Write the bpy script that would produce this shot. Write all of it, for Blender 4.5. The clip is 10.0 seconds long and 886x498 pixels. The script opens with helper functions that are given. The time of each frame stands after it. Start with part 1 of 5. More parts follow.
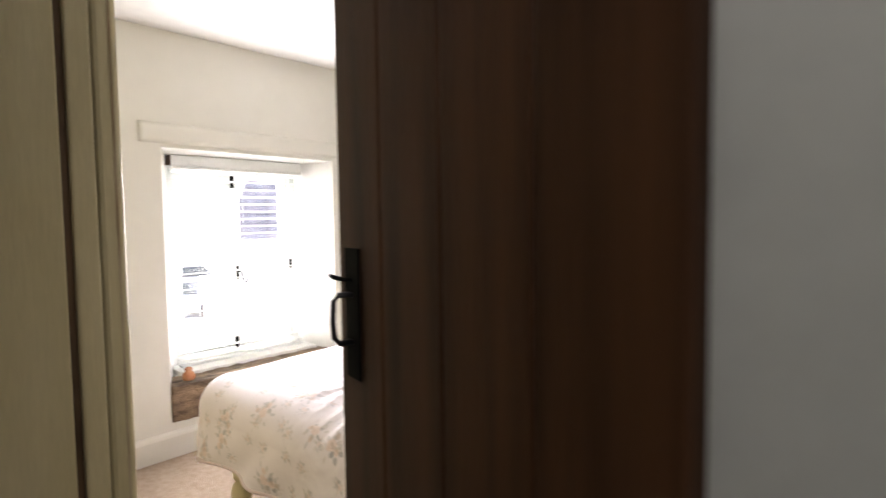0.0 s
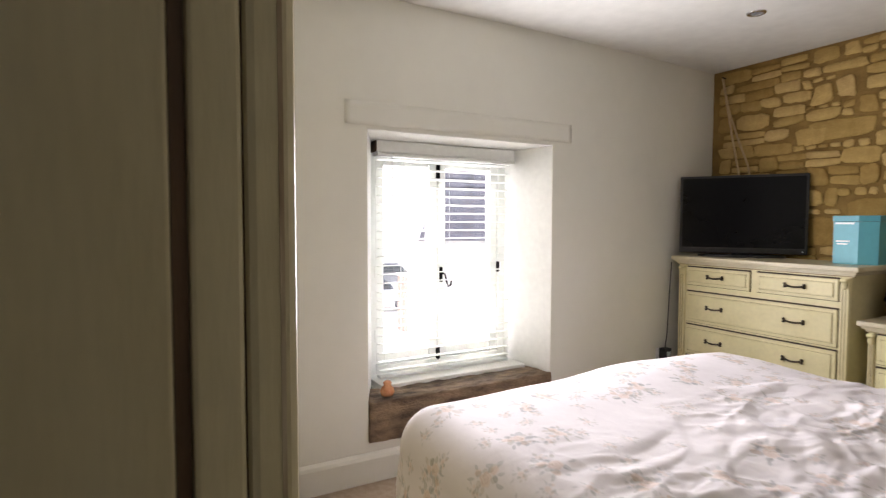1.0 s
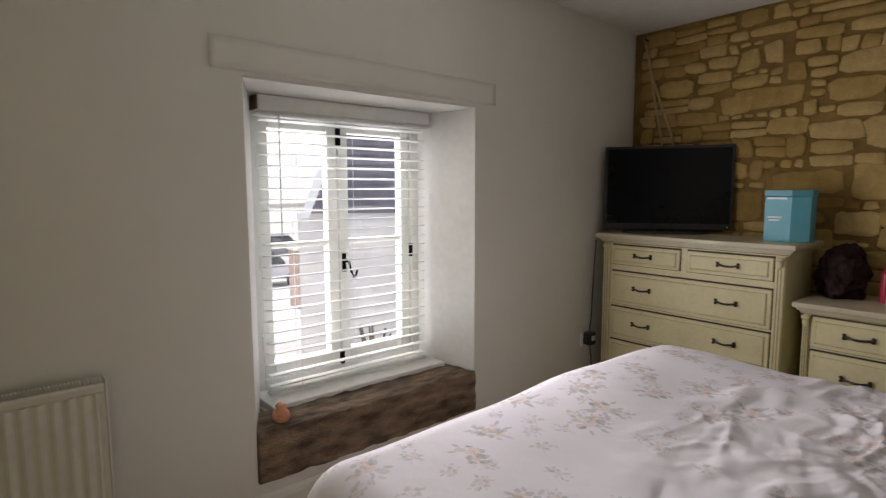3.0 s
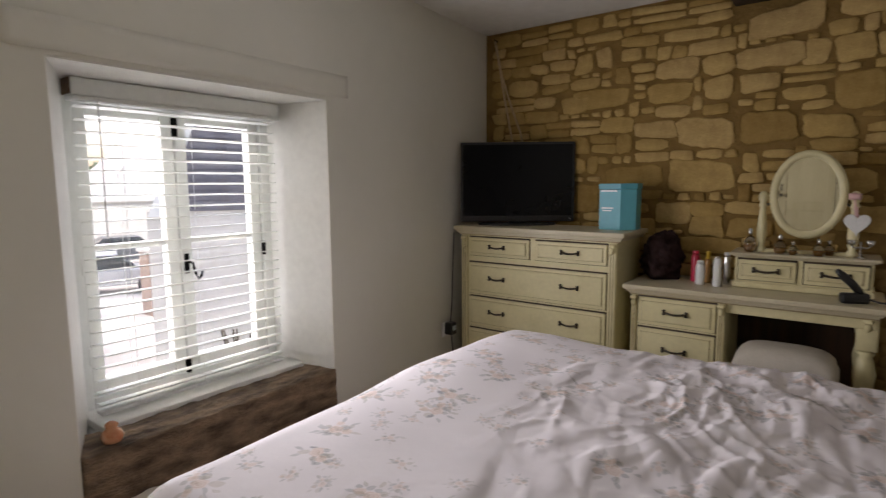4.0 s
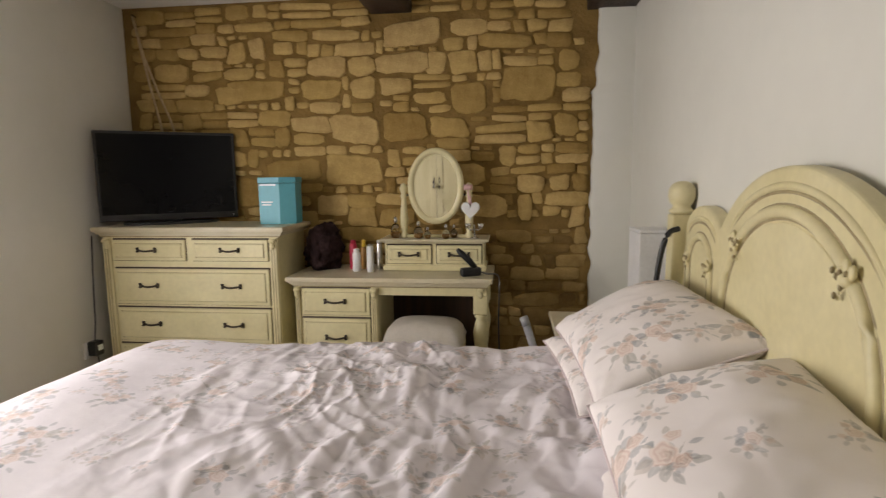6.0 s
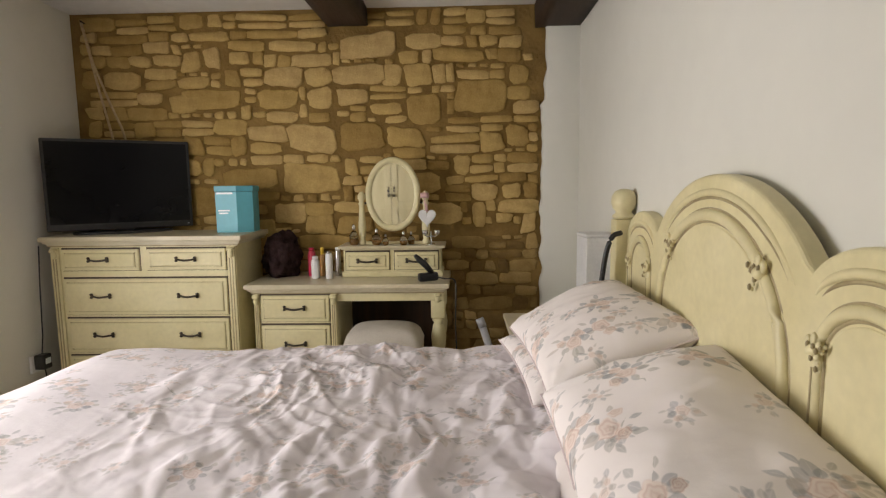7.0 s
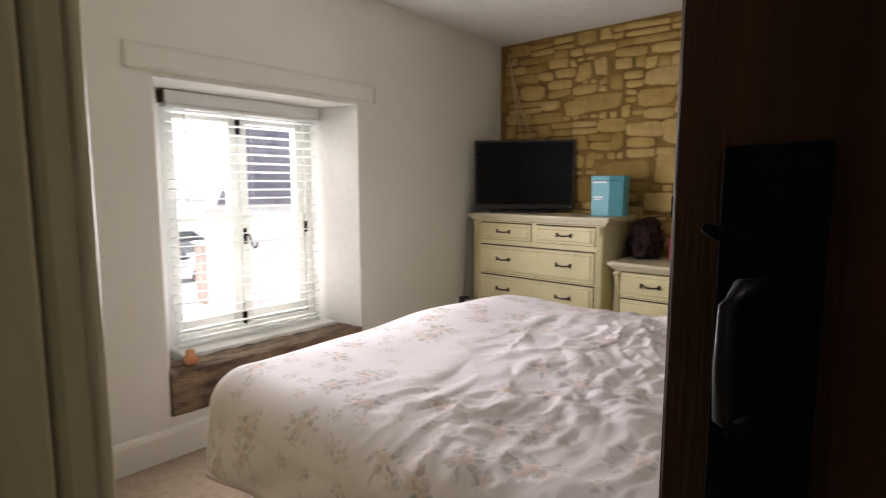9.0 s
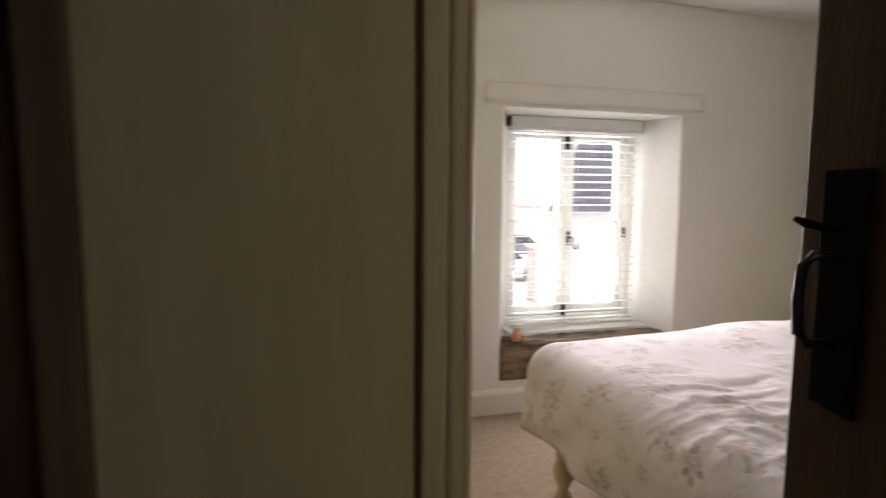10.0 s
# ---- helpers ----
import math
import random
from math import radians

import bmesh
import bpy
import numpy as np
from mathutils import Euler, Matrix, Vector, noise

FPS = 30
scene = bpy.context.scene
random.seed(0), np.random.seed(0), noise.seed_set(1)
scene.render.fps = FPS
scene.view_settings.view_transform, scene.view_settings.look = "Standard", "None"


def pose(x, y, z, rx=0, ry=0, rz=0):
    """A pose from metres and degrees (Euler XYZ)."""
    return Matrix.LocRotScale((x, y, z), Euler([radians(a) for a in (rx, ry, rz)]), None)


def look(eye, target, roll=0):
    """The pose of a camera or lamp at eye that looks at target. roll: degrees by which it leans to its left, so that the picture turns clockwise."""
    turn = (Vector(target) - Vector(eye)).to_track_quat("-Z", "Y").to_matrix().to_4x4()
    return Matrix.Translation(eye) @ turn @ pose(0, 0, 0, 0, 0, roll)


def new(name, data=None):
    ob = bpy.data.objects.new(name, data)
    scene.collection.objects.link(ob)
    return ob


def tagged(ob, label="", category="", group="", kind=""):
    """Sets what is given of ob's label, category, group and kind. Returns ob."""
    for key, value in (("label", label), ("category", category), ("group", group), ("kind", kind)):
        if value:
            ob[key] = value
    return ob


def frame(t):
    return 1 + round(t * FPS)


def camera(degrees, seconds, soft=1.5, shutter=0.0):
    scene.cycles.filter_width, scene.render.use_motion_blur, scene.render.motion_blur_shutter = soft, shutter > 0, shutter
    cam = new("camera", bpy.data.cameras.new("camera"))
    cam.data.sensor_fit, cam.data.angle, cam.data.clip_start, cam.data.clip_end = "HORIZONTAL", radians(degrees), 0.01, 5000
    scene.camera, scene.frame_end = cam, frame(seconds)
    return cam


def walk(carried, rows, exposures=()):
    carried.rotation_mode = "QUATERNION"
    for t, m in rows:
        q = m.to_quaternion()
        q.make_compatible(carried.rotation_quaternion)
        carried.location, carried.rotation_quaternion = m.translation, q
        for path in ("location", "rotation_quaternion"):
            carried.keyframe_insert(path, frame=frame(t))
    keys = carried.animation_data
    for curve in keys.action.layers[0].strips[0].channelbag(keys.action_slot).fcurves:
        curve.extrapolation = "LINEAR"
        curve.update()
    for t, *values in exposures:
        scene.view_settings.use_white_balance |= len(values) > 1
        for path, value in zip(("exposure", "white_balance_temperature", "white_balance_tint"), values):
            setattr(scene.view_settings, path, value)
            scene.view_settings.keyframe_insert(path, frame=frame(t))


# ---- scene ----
cam = camera(78.4, 10.0, soft=1.25, shutter=0.3)
PATH = [
    (0, (3.07, -0.322, 1.29), (1.735, 1.163, 1.176), -0.8),
    (0.3, (2.875, -0.252, 1.283), (1.375, 1.065, 1.175), -0.5),
    (0.6, (2.714, -0.203, 1.3), (1.052, 0.902, 1.186), -0.2),
    (1, (2.423, -0.081, 1.254), (0.675, 0.885, 1.155), 0.1),
    (1.5, (2.136, 0.0275, 1.249), (0.374, 0.970, 1.146), -0.1),
    (2, (1.991, 0.137, 1.235), (0.269, 1.145, 1.108), -0.2),
    (2.2, (1.949, 0.113, 1.259), (0.269, 1.188, 1.103), -0.1),
    (3.3, (1.942, 0.151, 1.293), (0.494, 1.514, 1.075), -0.3),
    (3.5, (1.953, 0.169, 1.289), (0.569, 1.596, 1.068), -0.4),
    (4, (1.998, 0.198, 1.287), (0.811, 1.791, 1.055), -0.4),
    (4.5, (2.054, 0.227, 1.284), (1.099, 1.968, 1.045), -0.5),
    (5, (2.126, 0.268, 1.29), (1.412, 2.119, 1.042), -0.6),
    (5.5, (2.185, 0.295, 1.293), (1.722, 2.224, 1.04), -0.5),
    (6, (2.232, 0.321, 1.281), (1.998, 2.289, 1.019), -0.7),
    (6.2, (2.242, 0.326, 1.285), (2.083, 2.302, 1.019), -0.7),
    (7.3, (2.178, 0.117, 1.276), (2.138, 2.104, 1.052), -0.5),
    (7.5, (2.138, 0.03, 1.31), (2.117, 2.014, 1.061), -0.3),
    (8, (2.188, -0.062, 1.281), (1.98, 1.912, 1.037), -0.3),
    (8.5, (2.353, -0.084, 1.225), (1.518, 1.719, 0.996), -0.2),
    (9, (2.476, -0.118, 1.226), (1.17, 1.379, 0.996), -0.0),
    (9.5, (2.588, -0.155, 1.241), (0.961, 0.984, 1.01), 0.1),
    (10, (2.759, -0.235, 1.225), (0.84, 0.29, 1.022), 0.4),
]
walk(cam, [(t, look(eye, target, roll)) for t, eye, target, roll in PATH],
     exposures=[(0, 3.7, 6750, 19), (0.3, 3.5, 6700, 19), (0.6, 3.42, 6750, 18), (1.0, 2.92, 6750, 18), (1.3, 2.62, 6750, 18), (2, 2.08, 6700, 18), (3.5, 1.82, 6750, 19), (4.5, 1.95, 6900, 19), (5, 2.17, 7150, 19), (6, 2.58, 7100, 17), (7.5, 2.68, 7050, 16), (8.5, 2.5, 6900, 18), (9.5, 2.58, 6950, 20), (10, 2.53, 7050, 21)])

# ---- light ----
world = bpy.data.worlds.new("world")
scene.world = world
world.use_nodes = True
wn = world.node_tree.nodes
sky = wn.new("ShaderNodeTexSky")
sky.sky_type = "NISHITA"
sky.sun_disc = False
sky.sun_elevation, sky.sun_rotation = radians(50), radians(250)
sky.dust_density = 4.0
world.node_tree.links.new(sky.outputs[0], wn["Background"].inputs[0])
wn["Background"].inputs[1].default_value = 0.11
sun = new("sun", bpy.data.lights.new("sun", "SUN"))
sun.data.energy, sun.data.angle, sun.data.color = 1.5, radians(20), (1, 0.97, 0.92)
sun.matrix_world = look((3, 14, 12), (-8, 1, 0))
daylight = new("window_daylight", bpy.data.lights.new("window_daylight", "AREA"))
daylight.data.shape, daylight.data.size, daylight.data.size_y = "RECTANGLE", 0.95, 0.90
daylight.data.energy, daylight.data.color = 5.5, (0.925, 0.965, 1.0)
daylight.matrix_world = pose(0.006, 1.42, 1.20, 90, 0, -90)
skylight = new("window_skylight", bpy.data.lights.new("window_skylight", "AREA"))
skylight.data.shape, skylight.data.size, skylight.data.size_y = "RECTANGLE", 1.0, 1.4
skylight.data.energy, skylight.data.color = 3.9, (0.92, 0.96, 1.0)
skylight.matrix_world = pose(-0.62, 1.45, 1.06, 90, 0, -90)
# Added fill for door and wardrobe side; the landing has no modelled source.
hall_fill = new("hall_fill_light", bpy.data.lights.new("hall_fill_light", "AREA"))
hall_fill.data.size, hall_fill.data.energy, hall_fill.data.color = 0.35, 0.37, (1.0, 0.97, 0.90)
hall_fill.matrix_world = look((3.35, -0.55, 2.25), (2.7, -0.1, 1.2))


# ---- materials ----
class Mat:
    def __init__(self, name, rough=0.6, metal=0.0, spec=0.5):
        self.m = bpy.data.materials.new(name)
        self.m.use_nodes = True
        self.t = self.m.node_tree
        self.b = self.t.nodes["Principled BSDF"]
        self.b.inputs["Roughness"].default_value = rough
        self.b.inputs["Metallic"].default_value = metal
        self.b.inputs["Specular IOR Level"].default_value = spec
        self.tc = self.t.nodes.new("ShaderNodeTexCoord")

    def n(self, kind, **kw):
        node = self.t.nodes.new(kind)
        for k, v in kw.items():
            if k in node.inputs:
                node.inputs[k].default_value = v
        return node

    def link(self, a, b):
        self.t.links.new(a, b)

    def coords(self, scale=(1, 1, 1), rot=(0, 0, 0)):
        mp = self.n("ShaderNodeMapping")
        mp.inputs["Scale"].default_value = scale
        mp.inputs["Rotation"].default_value = rot
        self.link(self.tc.outputs["Object"], mp.inputs["Vector"])
        return mp.outputs["Vector"]

    def noise(self, scale, detail=4, vec=None, distortion=0.0):
        nz = self.n("ShaderNodeTexNoise", Scale=scale, Detail=detail, Distortion=distortion)
        self.link(vec or self.tc.outputs["Object"], nz.inputs["Vector"])
        return nz.outputs["Fac"]

    def ramp(self, fac, stops):
        r = self.n("ShaderNodeValToRGB")
        els = r.color_ramp.elements
        els[0].position, els[0].color = stops[0][0], (*stops[0][1], 1)
        els[1].position, els[1].color = stops[-1][0], (*stops[-1][1], 1)
        for p, c in stops[1:-1]:
            els.new(p).color = (*c, 1)
        self.link(fac, r.inputs[0])
        return r.outputs[0]

    def mix(self, a, b, fac, blend="MIX"):
        mx = self.n("ShaderNodeMix")
        mx.data_type, mx.blend_type = "RGBA", blend
        for sock, v in ((mx.inputs[6], a), (mx.inputs[7], b), (mx.inputs[0], fac)):
            if isinstance(v, (tuple, float, int)):
                sock.default_value = (*v, 1) if isinstance(v, tuple) else v
            else:
                self.link(v, sock)
        return mx.outputs[2]

    def color(self, c):
        if isinstance(c, tuple):
            self.b.inputs["Base Color"].default_value = (*c, 1)
        else:
            self.link(c, self.b.inputs["Base Color"])
        return self

    def bump(self, fac, strength=0.2, dist=0.01):
        bp = self.n("ShaderNodeBump", Strength=strength, Distance=dist)
        self.link(fac, bp.inputs["Height"])
        self.link(bp.outputs[0], self.b.inputs["Normal"])
        return self


def mottled(name, a, b, scale=6, rough=0.6, bump=0.0, bscale=60, metal=0.0, spec=0.5, stretch=(1, 1, 1), fleck=0.35):
    m = Mat(name, rough, metal, spec)
    v = m.coords(stretch)
    big, fine = m.noise(scale, 5, v), m.noise(scale * 9, 3, v)
    mid = tuple((x + y) / 2 for x, y in zip(a, b))
    base = m.ramp(big, [(0.3, a), (0.5, mid), (0.72, b)])
    m.color(m.mix(base, m.ramp(fine, [(0.3, (0.8, 0.8, 0.8)), (0.7, (1, 1, 1))]), fleck, "MULTIPLY"))
    if bump:
        m.bump(m.noise(bscale, 4, v), bump)
    return m.m


PLASTER = mottled("plaster", (0.69, 0.68, 0.615), (0.745, 0.735, 0.67), 1.3, 0.85, 0.03, 5, spec=0.2, fleck=0.10)
CEILING = mottled("ceiling_paint", (0.74, 0.73, 0.70), (0.79, 0.78, 0.75), 1.5, 0.9, 0.05, 40, spec=0.2)
REVEAL = mottled("reveal_paint", (0.76, 0.76, 0.72), (0.81, 0.81, 0.77), 3, 0.7, 0.1, 25)
WHITE = mottled("white_gloss", (0.77, 0.79, 0.76), (0.82, 0.84, 0.81), 3, 0.35)
SLAT = mottled("blind_slat", (0.79, 0.81, 0.77), (0.84, 0.86, 0.82), 3, 0.4)
HALLWALL = mottled("hall_plaster", (0.50, 0.535, 0.525), (0.57, 0.60, 0.59), 2, 0.85, 0.08, 30)
CARPET = mottled("carpet", (0.36, 0.27, 0.20), (0.46, 0.36, 0.28), 30, 0.95, 0.6, 400, spec=0.1)
CREAM = mottled("cream_paint", (0.68, 0.605, 0.345), (0.78, 0.705, 0.44), 5, 0.42, 0.05, 60)
CREAM_TOP = mottled("cream_top", (0.56, 0.49, 0.34), (0.66, 0.59, 0.43), 7, 0.36, 0.04, 60)
GLAZE = mottled("glazed_edge", (0.30, 0.235, 0.125), (0.48, 0.40, 0.235), 14, 0.5)
WARDROBE = mottled("wardrobe_paint", (0.55, 0.475, 0.28), (0.65, 0.575, 0.365), 4, 0.45, 0.06, 50, stretch=(3, 3, 0.5))
WORN = mottled("worn_edge", (0.28, 0.17, 0.08), (0.62, 0.55, 0.40), 9, 0.55, 0.1, 60, stretch=(2, 2, 0.35))
BROWNEDGE = mottled("brown_edge", (0.07, 0.038, 0.018), (0.17, 0.10, 0.05), 9, 0.6, 0.1, 60, stretch=(2, 2, 0.3))
OLDPINE = mottled("old_pine", (0.13, 0.08, 0.045), (0.23, 0.15, 0.09), 5, 0.65, 0.2, 40, stretch=(6, 6, 0.5))
DARKGAP = mottled("dark_gap", (0.045, 0.03, 0.02), (0.085, 0.058, 0.035), 10, 0.8)
BRONZE = mottled("bronze", (0.05, 0.04, 0.03), (0.10, 0.08, 0.06), 30, 0.4, metal=0.8)
BLACKIRON = mottled("black_iron", (0.004, 0.004, 0.0045), (0.009, 0.009, 0.009), 40, 0.8, spec=0.08)
BLACKPLASTIC = mottled("black_plastic", (0.01, 0.01, 0.011), (0.02, 0.02, 0.022), 20, 0.35)
DARKOAK = mottled("dark_oak", (0.020, 0.008, 0.003), (0.060, 0.024, 0.009), 3, 0.55, 0.25, 30, stretch=(9, 9, 0.5))
DOORWOOD = mottled("door_oak", (0.038, 0.015, 0.0052), (0.105, 0.043, 0.017), 2, 0.6, 0.2, 30, stretch=(9, 9, 0.5), spec=0.25)
BEAMWOOD = mottled("beam_wood", (0.018, 0.010, 0.006), (0.06, 0.032, 0.018), 3, 0.65, 0.4, 30, stretch=(8, 0.5, 8))
SILLWOOD = mottled("sill_timber", (0.055, 0.032, 0.018), (0.36, 0.25, 0.16), 5.5, 0.78, 1.0, 34, stretch=(4, 1.3, 4), fleck=0.8)
MORTAR = mottled("mortar", (0.185, 0.112, 0.035), (0.30, 0.19, 0.066), 7, 0.95, 0.8, 45, spec=0.1)
SCREEN = mottled("screen", (0.004, 0.004, 0.005), (0.006, 0.006, 0.007), 2, 0.22, spec=0.18)
TEAL = mottled("teal_card", (0.10, 0.42, 0.52), (0.13, 0.48, 0.58), 4, 0.4)
TEAL_DARK = mottled("teal_side", (0.08, 0.36, 0.46), (0.10, 0.41, 0.51), 4, 0.4)
SILVER = mottled("silver_print", (0.7, 0.8, 0.82), (0.8, 0.9, 0.9), 20, 0.3)
FABRIC = mottled("stool_fabric", (0.56, 0.51, 0.44), (0.64, 0.59, 0.52), 12, 0.9, 0.3, 250, spec=0.1)
PLUSH = mottled("dark_plush", (0.018, 0.010, 0.010), (0.06, 0.035, 0.035), 20, 1.0, 0.9, 120, spec=0.05)
LEATHER = mottled("black_leather", (0.002, 0.002, 0.0025), (0.005, 0.005, 0.006), 20, 0.36, 0.05, 120, spec=0.2)
RADIATOR = mottled("radiator_enamel", (0.70, 0.68, 0.60), (0.76, 0.74, 0.66), 3, 0.35)
REDP = mottled("red_plastic", (0.45, 0.02, 0.05), (0.55, 0.03, 0.08), 10, 0.3)
WHITEP = mottled("white_plastic", (0.74, 0.74, 0.74), (0.82, 0.82, 0.82), 10, 0.3)
NAVY = mottled("navy_webbing", (0.012, 0.016, 0.035), (0.025, 0.03, 0.06), 30, 0.7)
PINKP = mottled("pink_ribbon", (0.70, 0.42, 0.42), (0.78, 0.52, 0.52), 10, 0.5)
YELLOWP = mottled("yellow_plastic", (0.65, 0.42, 0.04), (0.72, 0.5, 0.08), 10, 0.3)
AMBER = mottled("amber_bottle", (0.40, 0.20, 0.06), (0.5, 0.28, 0.1), 10, 0.2)
GREYP = mottled("grey_plastic", (0.30, 0.30, 0.31), (0.38, 0.38, 0.4), 10, 0.35)
ROPE = mottled("rope", (0.42, 0.30, 0.16), (0.55, 0.42, 0.25), 60, 0.9)
PEARL = mottled("pearl_bead", (0.62, 0.52, 0.36), (0.75, 0.66, 0.5), 60, 0.25)
ORANGE = mottled("orange_glaze", (0.55, 0.20, 0.09), (0.70, 0.36, 0.2), 40, 0.25)
CHROME = mottled("chrome", (0.6, 0.6, 0.6), (0.7, 0.7, 0.7), 10, 0.15, metal=1.0)
SHEET = mottled("pink_sheet", (0.62, 0.52, 0.53), (0.70, 0.60, 0.60), 3, 0.85, 0.15, 12, spec=0.15)
ASPHALT = mottled("pale_concrete", (0.40, 0.40, 0.38), (0.55, 0.54, 0.51), 0.6, 0.9, 0.3, 40)
PALESTONE = mottled("pale_stone", (0.62, 0.60, 0.54), (0.74, 0.72, 0.66), 1.5, 0.9, 0.3, 12)
SLATE = mottled("weathered_boards", (0.12, 0.12, 0.145), (0.19, 0.185, 0.21), 4, 0.8, 0.2, 20)
ROOFTILE = mottled("roof_tile", (0.66, 0.65, 0.62), (0.76, 0.75, 0.72), 3, 0.9, 0.2, 8)
CARPAINT = mottled("car_paint", (0.10, 0.11, 0.12), (0.14, 0.15, 0.16), 2, 0.3)
CARLIGHT = mottled("silver_paint", (0.45, 0.47, 0.48), (0.5, 0.52, 0.53), 2, 0.25, metal=0.4)
CARGLASS = mottled("car_glass", (0.02, 0.03, 0.035), (0.03, 0.04, 0.045), 2, 0.08)
LEAF = mottled("leaf", (0.14, 0.21, 0.12), (0.22, 0.29, 0.17), 3, 0.7)
BARK = mottled("bark", (0.06, 0.045, 0.03), (0.1, 0.08, 0.05), 8, 0.9, 0.5, 30)
OLDBRICK = mottled("old_brick", (0.32, 0.24, 0.19), (0.42, 0.32, 0.26), 6, 0.85)

glass = Mat("glass", 0.02)
glass.b.inputs["Transmission Weight"].default_value = 1.0
glass.b.inputs["IOR"].default_value = 1.45
GLASS = glass.m
pane_mat = Mat("pane")
for nd in list(pane_mat.t.nodes):
    if nd.type not in ("OUTPUT_MATERIAL",):
        pane_mat.t.nodes.remove(nd)
tr, gl, ms = (pane_mat.n(k) for k in ("ShaderNodeBsdfTransparent", "ShaderNodeBsdfGlossy", "ShaderNodeMixShader"))
gl.inputs["Roughness"].default_value = 0.02
ms.inputs[0].default_value = 0.05
pane_mat.link(tr.outputs[0], ms.inputs[1])
pane_mat.link(gl.outputs[0], ms.inputs[2])
pane_mat.link(ms.outputs[0], [n for n in pane_mat.t.nodes if n.type == "OUTPUT_MATERIAL"][0].inputs[0])
PANE = pane_mat.m
MIRROR = Mat("mirror", 0.03, 1.0).color((0.86, 0.87, 0.85)).m


def stone_material(name, a, b, c, d):
    m = Mat(name, 0.92, 0, 0.12)
    info = m.n("ShaderNodeObjectInfo")
    geo = m.n("ShaderNodeNewGeometry")
    rnd = m.n("ShaderNodeMath")
    rnd.operation = "ADD"
    m.link(info.outputs["Random"], rnd.inputs[0])
    m.link(geo.outputs["Random Per Island"], rnd.inputs[1])
    fr = m.n("ShaderNodeMath")
    fr.operation = "FRACT"
    m.link(rnd.outputs[0], fr.inputs[0])
    base = m.ramp(fr.outputs[0], [(0.0, a), (0.35, b), (0.7, c), (1.0, d)])
    blot = m.ramp(m.noise(11, 5, distortion=0.6), [(0.3, (0.68, 0.64, 0.58)), (0.65, (1, 1, 1))])
    grain = m.ramp(m.noise(90, 4), [(0.3, (0.78, 0.76, 0.72)), (0.7, (1, 1, 1))])
    c = m.mix(base, blot, 0.8, "MULTIPLY")
    m.color(m.mix(c, grain, 0.6, "MULTIPLY"))
    hgt = m.mix(m.noise(24, 6), m.noise(130, 3), 0.35)
    return m.bump(hgt, 0.6, 0.012).m


STONE = stone_material("sandstone", (0.38, 0.245, 0.082), (0.53, 0.365, 0.135), (0.62, 0.44, 0.185), (0.60, 0.425, 0.19))
# A darker set of stone colours, used low at the wall's right.
DARKSTONE = stone_material("darker_stone", (0.22, 0.138, 0.05), (0.33, 0.215, 0.08), (0.42, 0.288, 0.115), (0.50, 0.35, 0.15))


